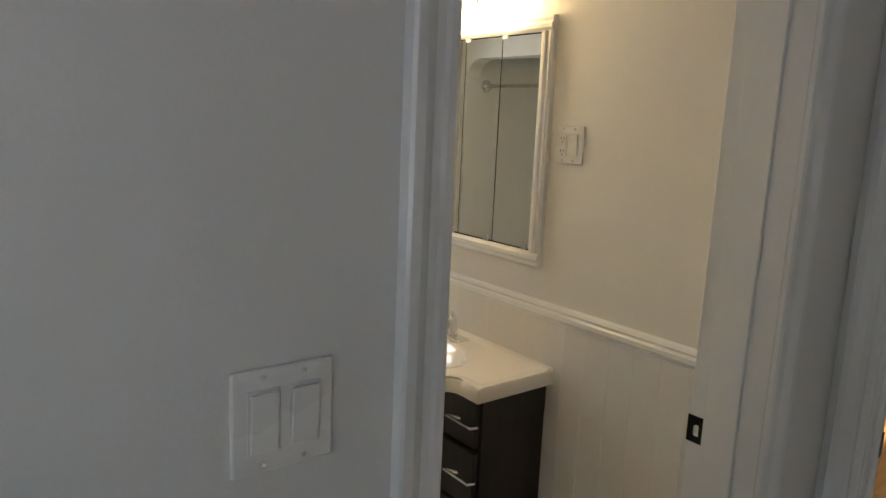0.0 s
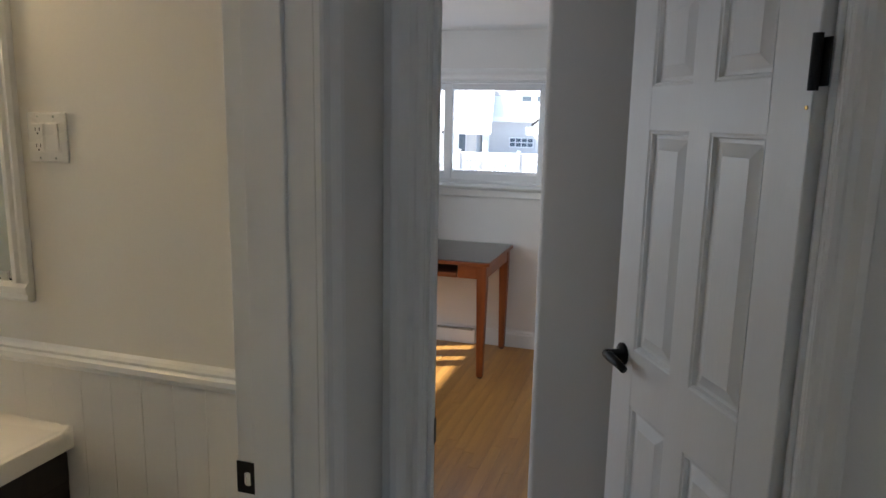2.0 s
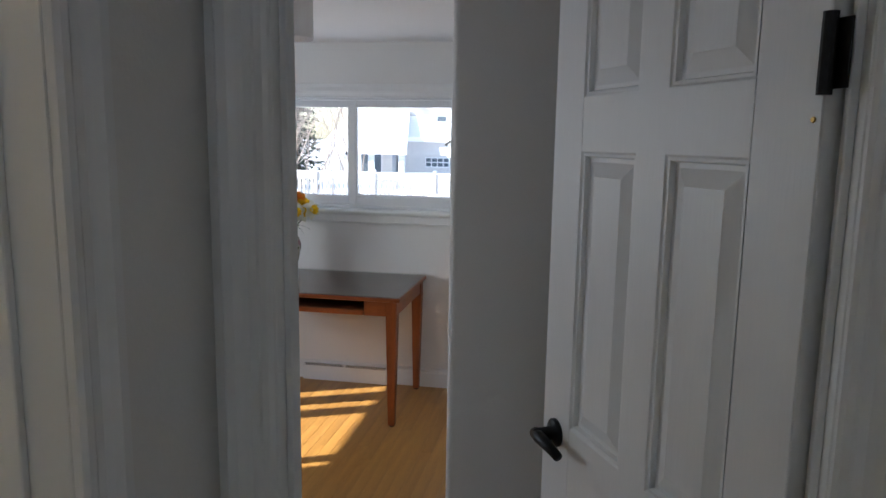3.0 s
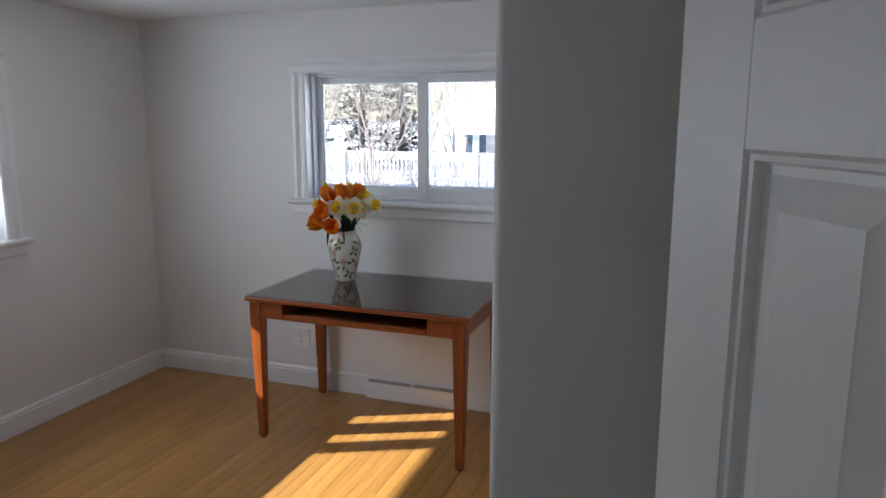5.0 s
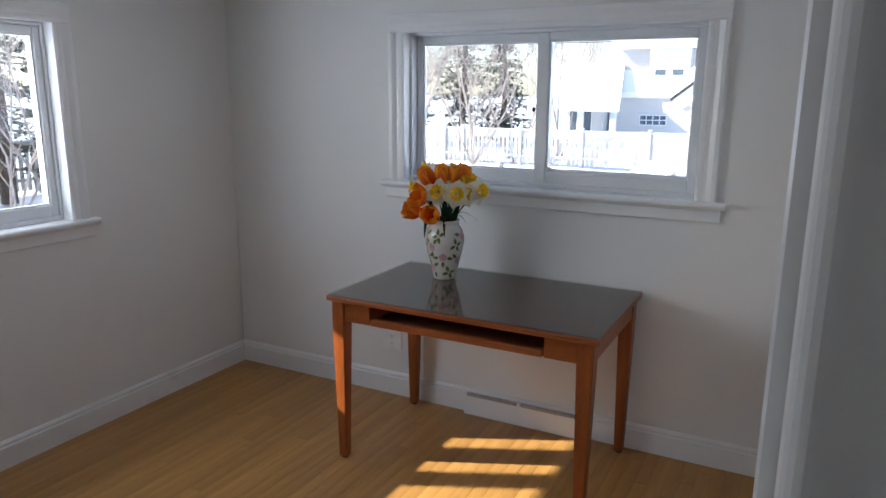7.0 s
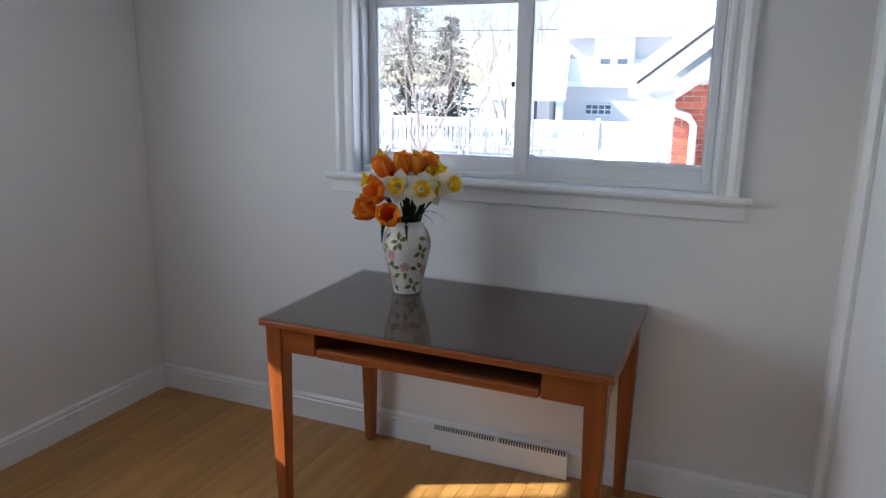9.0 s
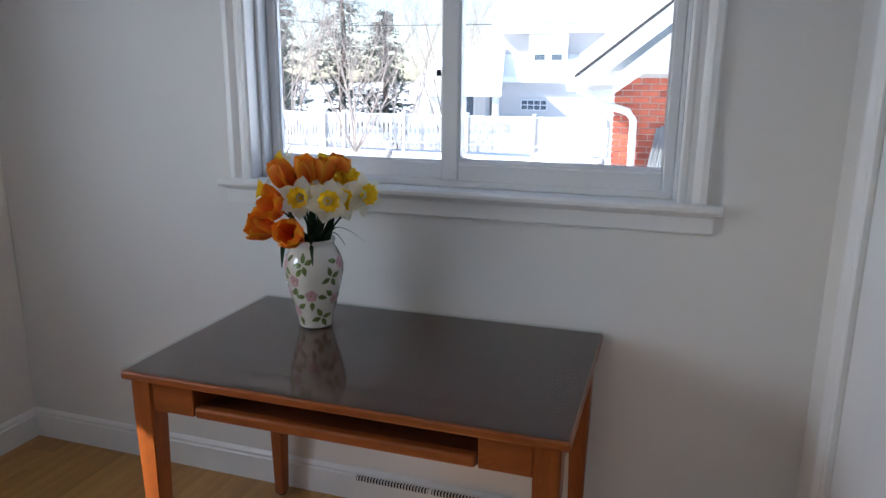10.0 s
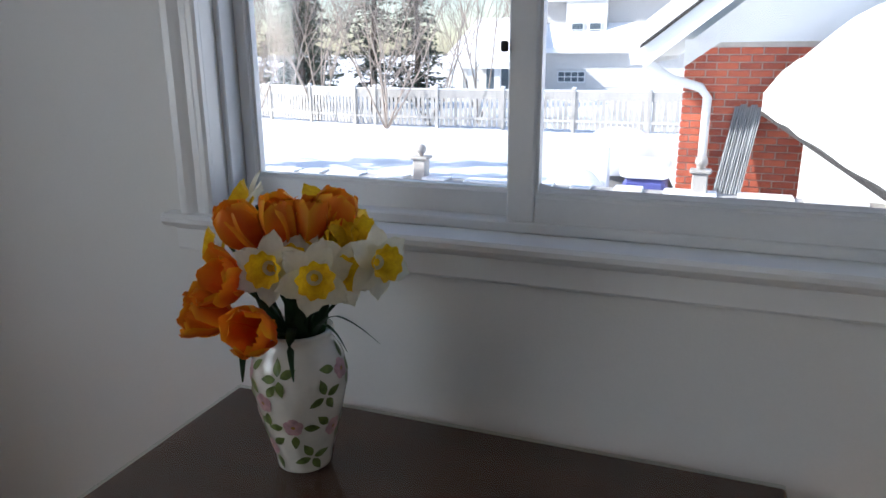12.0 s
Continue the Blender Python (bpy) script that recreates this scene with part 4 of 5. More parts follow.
light = empty("vanity_light", "bronze bar lamp with three lit frosted glass shades", "wall lamp", at=(MX, 2.455, 2.045))
part("back_plate", box(-0.022, 0, -0.075, 0.075, -0.045, 0.045, 0.008, seg=2), M_BRONZE, light)
part("bar", tube([(-0.062, -0.19, 0.03), (-0.066, -0.10, 0.012), (-0.06, 0, 0.0), (-0.066, 0.10, 0.012), (-0.062, 0.19, 0.03)], 0.010, 10), M_BRONZE, light, "", True)
part("stem", tube([(-0.01, 0, 0), (-0.062, 0, 0)], 0.012, 10), M_BRONZE, light)
for y in (-0.145, 0, 0.145):
    sh = part("socket_cup", lathe([(0.012, 0.01), (0.034, -0.01), (0.036, -0.035)], 20, at=(-0.085, y, 0.02)), M_BRONZE, light, "", True)
    part("glass_shade", lathe([(0.030, -0.03), (0.040, -0.05), (0.047, -0.085), (0.050, -0.115), (0.044, -0.118)], 24, at=(-0.085, y, 0.02)), M_BULB, sh, "lit frosted glass shade", True)


def vanity():
    Y0, Y1, ZT = 2.000, 2.90, 0.828
    cab = empty("vanity_cabinet", "espresso-stained vanity cabinet below the washbasin", "vanity", at=(MX, 2.45, 0))
    bm = box(-0.285, -0.014, Y0 + 0.02 - 2.45, Y1 - 0.02 - 2.45, 0.0, 0.690, 0.002)
    for y in (Y0 + 0.02 - 2.45, Y1 - 0.038 - 2.45):
        box(-0.285, -0.014, y, y + 0.018, 0.690, 0.780, bm=bm)
    part("body", bm, M_ESPRESSO, cab)
    for z0, z1 in ((0.10, 0.40), (0.42, 0.60), (0.62, 0.770)):
        d = part("drawer_front", box(-0.305, -0.2855, Y0 + 0.03 - 2.45, Y0 + 0.25 - 2.45, z0, z1, 0.003), M_ESPRESSO, cab)
        part("drawer_handle", tube([(-0.305, -0.43, (z0 + z1) / 2), (-0.328, -0.425, (z0 + z1) / 2), (-0.328, -0.305, (z0 + z1) / 2), (-0.305, -0.35, (z0 + z1) / 2)], 0.005, 8), M_CHROME, d)
    part("cabinet_door", box(-0.305, -0.2855, Y0 + 0.262 - 2.45, Y1 - 0.03 - 2.45, 0.10, 0.770, 0.003), M_ESPRESSO, cab)
    # washbasin with a bulging front and a sunk bowl
    b = empty("washbasin", "glossy white ceramic washbasin top with a bowed front", "washbasin", at=(MX, 2.45, ZT))
    bm = bmesh.new()
    nx, ny = 40, 64
    grid = []
    for j in range(ny + 1):
        v = j / ny
        yy = Y0 + (Y1 - Y0) * v - 2.45
        s = min(1, max(0, (abs(yy) - 0.20) / 0.16))
        s = s * s * (3 - 2 * s)
        depth = 0.460 * (1 - s) + 0.325 * s
        row = []
        for i in range(nx + 1):
            u = i / nx
            xx = -0.004 - (depth - 0.004) * u
            q = ((xx + 0.265) / 0.150) ** 2 + (yy / 0.245) ** 2
            z = -0.115 * max(0.0, 1 - q) ** 0.55 if q < 1 else 0.0
            if u < 0.06:
                z += 0.014 * (1 - u / 0.06)
            if u > 0.9 or v < 0.03 or v > 0.97:
                z += 0.003
            row.append(bm.verts.new((xx, yy, z)))
        grid.append(row)
    for r0, r1 in zip(grid, grid[1:]):
        for i in range(nx):
            bm.faces.new((r0[i], r0[i + 1], r1[i + 1], r1[i]))
    rim = [e for e in bm.edges if e.is_boundary]
    ex = bmesh.ops.extrude_edge_only(bm, edges=rim)
    lows = [g for g in ex["geom"] if isinstance(g, bmesh.types.BMVert)]
    for w in lows:
        w.co.z = -0.046
    bmesh.ops.bevel(bm, geom=rim, offset=0.008, segments=3, affect="EDGES")
    part("basin", bm, M_PORCELAIN, b, "", True)
    # dark disc coloured as the shade inside the overflow hole
    part("overflow_shade", lathe([(0.009, 0), (0.009, 0.002)], 16, m=Matrix.Translation((-0.135, -0.002, -0.040)) @ pose(0, 0, 0, 0, -70)), M_DARK, b)
    f = empty("faucet", "chrome single-lever bathroom faucet", "faucet", at=(MX - 0.085, 2.45, ZT))
    part("base_plate", box(-0.028, 0.028, -0.085, 0.085, 0.0, 0.014, 0.006, seg=3), M_CHROME, f, "", True)
    part("body", lathe([(0.030, 0.012), (0.027, 0.03), (0.024, 0.07), (0.020, 0.082)], 24), M_CHROME, f, "", True)
    part("spout", tube([(0.0, 0, 0.045), (-0.05, 0, 0.075), (-0.10, 0, 0.078), (-0.125, 0, 0.060)], [0.020, 0.017, 0.014, 0.013], 14), M_CHROME, f, "", True)
    part("lever", tube([(0.0, 0, 0.083), (-0.02, 0, 0.100), (-0.07, 0, 0.118), (-0.10, 0, 0.122)], [0.018, 0.014, 0.009, 0.008], 12), M_CHROME, f, "", True)


vanity()

# tub surround seen in the mirror: a white panel with a round-cornered opening, a rod with flanges
sur = empty("tub_surround", "white acrylic tub surround with a round-cornered opening", "tub surround")
bm = bmesh.new()
OX, A0, A1, TOP = 0.56, 2.35, 3.90, 1.98
outer = [(TY + 0.02, 0), (TY + 0.02, CEIL), (LY, CEIL), (LY, 0)]
inner = [(A0, 0.55)] + [(A0 + 0.12 - 0.12 * math.cos(t), TOP - 0.12 + 0.12 * math.sin(t)) for t in (math.pi / 2 * i / 8 for i in range(9))] + [(A1 - 0.12 + 0.12 * math.sin(t), TOP - 0.12 + 0.12 * math.cos(t)) for t in (math.pi / 2 * i / 8 for i in range(9))] + [(A1, 0.55)]
ov = [bm.verts.new((OX, p, q)) for p, q in outer]
iv = [bm.verts.new((OX, p, q)) for p, q in inner]
half = len(iv) // 2
bm.faces.new([ov[0], ov[1]] + iv[half - 1::-1])
bm.faces.new([ov[1], ov[2], iv[half], iv[half - 1]])
bm.faces.new([ov[2], ov[3]] + iv[:half - 1:-1])
bm.faces.new([ov[3], ov[0], iv[0], iv[-1]])
bv = [bm.verts.new((OX - 0.1, p, q)) for p, q in inner]
for i in range(len(iv)):
    bm.faces.new((iv[i], iv[(i + 1) % len(iv)], bv[(i + 1) % len(iv)], bv[i]))
part("front_panel", bm, M_ACRYLIC, sur)
part("back_panel", box(-0.45, -0.43, TY, LY, 0.4, CEIL), M_ACRYLIC, sur)
part("end_panel", box(-0.43, OX - 0.1, A1 + 0.005, A1 + 0.02, 0.4, CEIL), M_ACRYLIC, sur)
part("end_panel", box(-0.43, OX - 0.1, A0 - 0.02, A0 - 0.005, 0.4, CEIL), M_ACRYLIC, sur)
part("tub_rim", box(-0.43, OX - 0.1, A0, A1, 0.4, 0.55, 0.02), M_ACRYLIC, sur)
rod = empty("shower_rod", "chrome shower curtain rod with round flanges", "shower rod")
part("rod", tube([(0.40, A0 - 0.004, 1.83), (0.40, A1 + 0.004, 1.83)], 0.0125, 14), M_CHROME, rod, "", True)
for yy, s in ((A0 - 0.004, 1), (A1 + 0.004, -1)):
    part("flange", lathe([(0.038, 0), (0.034, 0.012), (0.018, 0.022)], 20, m=Matrix.Translation((0.40, yy, 1.83)) @ pose(0, 0, 0, -90 * s)), M_CHROME, rod, "", True)
crown = sweep([(0, 0), (0.05, 0), (0.03, -0.03), (0.01, -0.045), (0, -0.06)], (-0.5, LY, CEIL), (HX, LY, CEIL), (0, -1, 0), UP)
trim("crown_moulding", crown, "white crown moulding", "crown moulding")


# ---- outdoors ----
GZ = -0.95
bm = bmesh.new()
n = 90
vs = {}
for i in range(n + 1):
    for j in range(n + 1):
        a, b = (i / n * 2 - 1), (j / n * 2 - 1)
        x, y = 12 + 60 * a * abs(a) ** 0.7, 4 + 60 * b * abs(b) ** 0.7
        vs[i, j] = bm.verts.new((x, y, GZ + 0.10 * noise.noise((x * 0.25, y * 0.25, 0)) + 0.03 * noise.noise((x * 1.3, y * 1.3, 5)) - 0.05))
for i in range(n):
    for j in range(n):
        bm.faces.new((vs[i, j], vs[i + 1, j], vs[i + 1, j + 1], vs[i, j + 1]))
ring = [vs[0, 0], vs[n, 0], vs[n, n], vs[0, n]]
far = [bm.verts.new((x, y, GZ - 0.1)) for x, y in ((-1500, -1500), (1500, -1500), (1500, 1500), (-1500, 1500))]
edge = [[vs[i, 0] for i in range(n + 1)], [vs[n, j] for j in range(n + 1)], [vs[i, n] for i in range(n, -1, -1)], [vs[0, j] for j in range(n, -1, -1)]]
for k in range(4):
    bm.faces.new([far[k], far[(k + 1) % 4]] + edge[k][::-1])
tagged(part("ground", bm, M_SNOW, None, "", True), "snow-covered garden ground in sunlight", "snow", kind="structure")


def fence(p0, p1, name_label, height=1.27):
    e = empty("fence", name_label, "fence", "garden fences")
    a, b = Vector((*p0, GZ)), Vector((*p1, GZ))
    d = (b - a)
    L = d.length
    e.matrix_world = Matrix.Translation(a) @ pose(0, 0, 0, 0, 0, math.degrees(math.atan2(d.y, d.x)))
    pick = mesh_of("picket", box(-0.058, 0.058, -0.012, 0.012, 0.02, height - 0.30), M_FENCE)
    i = 0
    while i * 0.175 < L:
        p = new("picket", pick)
        p.parent, p.location = e, (i * 0.175, 0, 0)
        i += 1
    part("top_board", box(0, L, -0.015, 0.015, height - 0.30, height - 0.02), M_FENCE, e)
    part("lower_rail", box(0, L, 0.016, 0.05, 0.25, 0.34), M_FENCE, e)
    post = mesh_of("post", box(-0.06, 0.06, -0.06, 0.06, -0.2, height + 0.06, 0.01), M_FENCE)
    cap = mesh_of("snow_cap", box(-0.075, 0.075, -0.075, 0.075, height + 0.06, height + 0.13, 0.03), M_SNOW)
    k = 0.0
    while k <= L:
        p = new("post", post)
        p.parent, p.location = e, (k, 0, 0)
        q = new("snow_cap", cap)
        q.parent = p
        k += 2.4
    part("snow_ridge", box(0, L, -0.03, 0.03, height - 0.02, height + 0.03, 0.012), M_SNOW, e, "ridge of snow along the top")
    return e


fence((27.3, -6.0), (27.3, 14.0), "pale wooden picket fence capped with snow")
fence((27.3, 14.0), (31.0, 26.0), "pale wooden picket fence capped with snow")
fence((-8.0, 19.0), (24.0, 19.0), "pale wooden picket fence capped with snow", 1.3)


def siding(e, x, y0, y1, z0, z1, material, step=0.2, holes=()):
    """Lapped boards on a face that looks along -x."""
    z = z0
    while z < z1 - 0.01:
        h = min(step, z1 - z)
        cut = [(y0, y1)]
        for a, b, c, d in holes:
            if z + h > c and z < d:
                cut = [r for u, v in cut for r in ((u, min(v, a)), (max(u, b), v)) if r[1] > r[0]]
        for u, v in cut:
            bm = bmesh.new()
            q = [bm.verts.new(p) for p in ((x - 0.03, u, z), (x - 0.03, v, z), (x - 0.005, v, z + h), (x - 0.005, u, z + h), (x, u, z), (x, v, z))]
            bm.faces.new(q[:4])
            bm.faces.new((q[4], q[5], q[1], q[0]))
            part("siding_board", bm, material, e)
        z += h


def far_window(e, x, y0, y1, z0, z1, cols, rows):
    w = part("window", box(x - 0.06, x - 0.02, y0, y1, z0, z1), M_SOFFIT, e)
    cw, ch = (y1 - y0 - 0.08) / cols, (z1 - z0 - 0.08) / rows
    for i in range(cols):
        for j in range(rows):
            part("pane", box(x - 0.075, x - 0.05, y0 + 0.04 + cw * i + 0.03, y0 + 0.04 + cw * (i + 1) - 0.03, z0 + 0.04 + ch * j + 0.03, z0 + 0.04 + ch * (j + 1) - 0.03), M_PANE, w)


def roof_slab(e, pts, thick=0.14, material=None, name="roof"):
    bm = bmesh.new()
    lo = [bm.verts.new(p) for p in pts]
    hi = [bm.verts.new(Vector(p) + Vector((0, 0, thick))) for p in pts]
    k = len(pts)
    bm.faces.new(lo[::-1])
    bm.faces.new(hi)
    for i in range(k):
        bm.faces.new((lo[i], lo[(i + 1) % k], hi[(i + 1) % k], hi[i]))
    return part(name, bm, material or M_SNOW, e)


# far house with a low porch wing
house = empty("house", "pale two-storey neighbour house with snow on its roofs", "house", at=(0, 0, 0))
HXX = 45.0
part("wall", box(HXX, HXX + 8, -6, 12.0, GZ, 2.1), M_SIDING, house)
siding(house, HXX, -6, 12.0, GZ, 2.1, M_SIDING, 0.2, ((8.55, 10.25, -0.2, 0.6),))
far_window(house, HXX, 8.6, 10.2, -0.12, 0.53, 4, 2)
roof_slab(house, [(HXX - 0.6, -6.4, 1.5), (HXX - 0.6, 11.9, 1.5), (HXX + 1.8, 11.9, 3.0), (HXX + 1.8, -6.4, 3.0)], 0.3)
part("upper_wall", box(HXX + 1.6, HXX + 7, -5, 11.8, 2.0, 4.75), M_GREYSIDE, house)
siding(house, HXX + 1.6, -5, 11.8, 2.2, 4.4, M_GREYSIDE, 0.2)
part("dormer", box(HXX + 0.9, HXX + 3, 7.7, 10.0, 1.9, 4.4), M_SIDING, house)
far_window(house, HXX + 0.9, 7.95, 8.7, 2.35, 3.2, 1, 2)
far_window(house, HXX + 0.9, 8.95, 9.7, 2.35, 3.2, 1, 2)
roof_slab(house, [(HXX + 0.8, -5.6, 4.35), (HXX + 0.8, 12.4, 4.35), (HXX + 4.5, 12.4, 6.0), (HXX + 4.5, -5.6, 6.0)], 0.35)
part("wing_wall", box(HXX - 1.0, HXX + 6, 12.1, 15.6, GZ, 1.3), M_SIDING, house)
siding(house, HXX - 1.0, 12.1, 15.6, GZ, 1.1, M_SIDING, 0.2, ((12.7, 14.3, -0.8, 0.9),))
far_window(house, HXX - 1.0, 12.75, 14.2, -0.75, 0.75, 2, 1)
roof_slab(house, [(HXX - 3.4, 10.6, 0.72), (HXX - 3.4, 16.1, 0.72), (HXX + 1.5, 15.5, 3.2), (HXX + 1.5, 11.6, 3.2)], 0.35)
for y in (11.0, 12.9, 14.4, 15.7):
    part("porch_post", box(HXX - 3.1, HXX - 2.8, y - 0.16, y + 0.16, GZ, 0.72), M_SOFFIT, house)

# brick garage with its gable to the garden
garage = empty("garage", "red brick garage with a white gable and snowy eaves", "garage")
BXF, BYL, BYR, BTOP = 10.3, 2.02, -3.2, 1.59
part("wall", box(BXF + 0.012, BXF + 5, BYR, BYL - 0.012, GZ, BTOP), M_MORTAR, garage)
g0, g1 = BYL + 0.29, 1.52
slope = 0.79
bm = bmesh.new()
pk = (BYL + BYR) / 2
ptop = g1 + (g0 - pk) * slope
lo = [(BYL - 0.02, BTOP), (BYR, BTOP), (pk, BTOP + (BYL - pk) * slope)]
f0 = [bm.verts.new((BXF - 0.03, a, b)) for a, b in lo]
f1 = [bm.verts.new((BXF + 0.3, a, b)) for a, b in lo]
bm.faces.new(f0)
for i in range(3):
    bm.faces.new((f0[i], f0[(i + 1) % 3], f1[(i + 1) % 3], f1[i]))
part("gable", bm, M_SOFFIT, garage, "white board gable")
roof_slab(garage, [(BXF - 0.5, g0, g1 - 0.05), (BXF - 0.5, pk, ptop - 0.05), (BXF + 5.4, pk, ptop - 0.05), (BXF + 5.4, g0, g1 - 0.05)], 0.06, M_SOFFIT, "soffit")
part("rake_board", sweep([(0, -0.13), (0.03, -0.13), (0.03, 0.04), (0, 0.04)], (BXF - 0.53, g0, g1), (BXF - 0.53, pk, ptop), (1, 0, 0), UP), M_SOFFIT, garage, "white rake board")
part("shingle_edge", sweep([(-0.04, 0.042), (0.06, 0.042), (0.06, 0.066), (-0.04, 0.066)], (BXF - 0.53, g0 + 0.03, g1 - 0.02), (BXF - 0.53, pk, ptop), (1, 0, 0), UP), M_SHINGLE, garage, "dark shingle edge")
roof_slab(garage, [(BXF - 0.5, g0, g1 + 0.07), (BXF - 0.5, pk, ptop + 0.07), (BXF + 5.4, pk, ptop + 0.07), (BXF + 5.4, g0, g1 + 0.07)], 0.16)
part("downpipe", tube([(BXF - 0.30, BYL + 0.28, 1.43), (BXF - 0.12, BYL + 0.10, 1.30), (BXF - 0.07, BYL - 0.14, 1.23), (BXF - 0.06, BYL - 0.20, 1.15), (BXF - 0.06, BYL - 0.21, GZ)], 0.038, 10), M_SOFFIT, garage, "white downpipe", True)
bm = bmesh.new()
tri = [(BYL + 0.01, 1.39), (BYL + 0.01, BTOP + 0.02), (BYL - 0.29, BTOP + 0.02)]
f0 = [bm.verts.new((BXF - 0.06, a, b)) for a, b in tri]
f1 = [bm.verts.new((BXF + 0.01, a, b)) for a, b in tri]
bm.faces.new(f0)
for i in range(3):
    bm.faces.new((f0[i], f0[(i + 1) % 3], f1[(i + 1) % 3], f1[i]))
part("soffit_return", bm, M_SOFFIT, garage, "white soffit return")
part("gutter", sweep([(0, 0), (0.10, 0), (0.12, 0.10), (0.11, 0.10), (0.09, 0.012), (0.01, 0.012), (0.0, 0.1), (-0.01, 0.1)], (BXF - 0.5, g0, g1 - 0.1), (BXF + 5.4, g0, g1 - 0.1), (0, 1, 0), UP), M_SOFFIT, garage)
brick = mesh_of("brick", box(0, 0.014, -0.081, 0.081, -0.0255, 0.0255, 0.003), M_BRICK)
halfb = mesh_of("brick", box(0, 0.014, -0.037, 0.037, -0.0255, 0.0255, 0.003), M_BRICK)
zc, row = 0.02, 0
while zc < BTOP - 0.03:
    y = BYL - 0.081 if row % 2 == 0 else BYL - 0.037
    if row % 2:
        o = new("brick", halfb)
        o.parent, o.location = garage, (BXF, y, zc)
        y -= 0.128
    while y > BYL - 1.35:
        o = new("brick", brick)
        o.parent, o.location = garage, (BXF, y, zc)
        y -= 0.172
    zc += 0.060
    row += 1

# low shed with a deep load of snow, nearer
shed = empty("shed", "low white shed under a thick load of snow", "shed")
part("wall", box(6.6, 9.9, -1.9, 1.1, GZ, 1.02), M_SOFFIT, shed)
roof_slab(shed, [(6.4, 1.22, 1.04), (9.95, 1.42, 1.04), (9.95, -2.0, 2.2), (6.4, -2.0, 2.2)], 0.022, M_SHINGLE, "roof")
bm = bmesh.new()
nn, mm = 36, 30
gv = {}
for i in range(nn + 1):
    for j in range(mm + 1):
        u, w = i / nn, j / mm
        x = 6.38 + 3.6 * u + 0.05 * noise.noise((w * 6, 3, 1))
        yy = 1.215 + 0.2 * u - 3.15 * w + 0.012 * noise.noise((u * 7, 1, 9)) * (1 - w)
        edge = min(1, 5 * w + 0.05, 9 * u + 0.1, 22 * (1 - u) + 0.35)
        gv[i, j] = bm.verts.new((x, yy, 1.06 + 1.16 * w + 0.52 * edge ** 0.45 + 0.06 * noise.noise((x * 1.6, yy * 1.6, 2))))
for i in range(nn):
    for j in range(mm):
        bm.faces.new((gv[i, j], gv[i + 1, j], gv[i + 1, j + 1], gv[i, j + 1]))
bo = [e for e in bm.edges if e.is_boundary]
ex = bmesh.ops.extrude_edge_only(bm, edges=bo)
for g in ex["geom"]:
    if isinstance(g, bmesh.types.BMVert):
        g.co.z = 1.063 + max(0, (1.22 + 0.2 * (g.co.x - 6.4) / 3.55 - g.co.y)) * 0.36
part("snow_load", bm, M_SNOW, shed, "thick soft load of snow", True)

# corrugated sheets leaning on the brick
sheets = empty("metal_sheets", "stack of corrugated metal sheets leaning on the brick wall", "metal sheets")
for k in range(5):
    bm = bmesh.new()
    y0 = 1.60 - 0.040 * k
    rows = [[], []]
    for i in range(13):
        yy = y0 - 0.05 * i / 12
        dx = 0.012 * math.sin(i * 1.6)
        rows[0].append(bm.verts.new((BXF - 0.30 + dx - 0.02 * k, yy + 0.16, 0.1)))
        rows[1].append(bm.verts.new((BXF - 0.04 + dx - 0.02 * k, yy, 1.08 + 0.02 * (k % 2))))
    for i in range(12):
        bm.faces.new((rows[0][i], rows[0][i + 1], rows[1][i + 1], rows[1][i]))
    ob = part("sheet", bm, M_GALV, sheets)
part("support_board", box(BXF - 0.5, BXF - 0.1, 0.9, 1.7, -0.6, 0.1), M_FENCE, sheets)

# deck railing close to the window, with ball-topped posts
deck = empty("deck_railing", "white deck railing with ball-topped posts and snow", "railing")
part("top_rail", box(6.86, 6.98, -1.0, 5.2, 0.90, 0.95, 0.008), M_FENCE, deck)
part("lower_rail", box(6.88, 6.96, -1.0, 5.2, 0.10, 0.15, 0.008), M_FENCE, deck)
balm = mesh_of("baluster", box(-0.018, 0.018, -0.018, 0.018, 0.15, 0.90), M_FENCE)
k = -0.9
while k < 5.1:
    o = new("baluster", balm)
    o.parent, o.location = deck, (6.92, k, 0)
    k += 0.13
rnd = random.Random(2)
k = -0.9
while k < 5.1:
    wl = rnd.uniform(0.06, 0.22)
    part("snow_patch", box(6.87, 6.97, k, k + wl, 0.95, 0.95 + rnd.uniform(0.006, 0.014), 0.003), M_SNOW, deck)
    k += wl + rnd.uniform(0.02, 0.1)
for y in (1.80, 3.02, 4.3):
    p = part("post", box(6.89, 6.95, y - 0.03, y + 0.03, GZ, 1.04, 0.004), M_FENCE, deck)
    part("post_cap", box(6.88, 6.96, y - 0.042, y + 0.042, 1.04, 1.054, 0.004), M_FENCE, p)
    part("ball", lathe([(0.012, 1.054), (0.011, 1.062), (0.021, 1.071), (0.026, 1.086), (0.021, 1.101), (0.007, 1.109)], 16, at=(6.92, y, 0)), M_FENCE, p, "", True)
part("deck_floor", box(5.40, 6.98, -1.0, 5.2, 0.0, 0.10), M_SNOW, deck, "snow lying on the deck")
for y in (-0.9, 2.0, 5.0):
    part("deck_leg", box(5.5, 5.6, y - 0.05, y + 0.05, GZ - 0.1, 0.0), M_FENCE, deck)

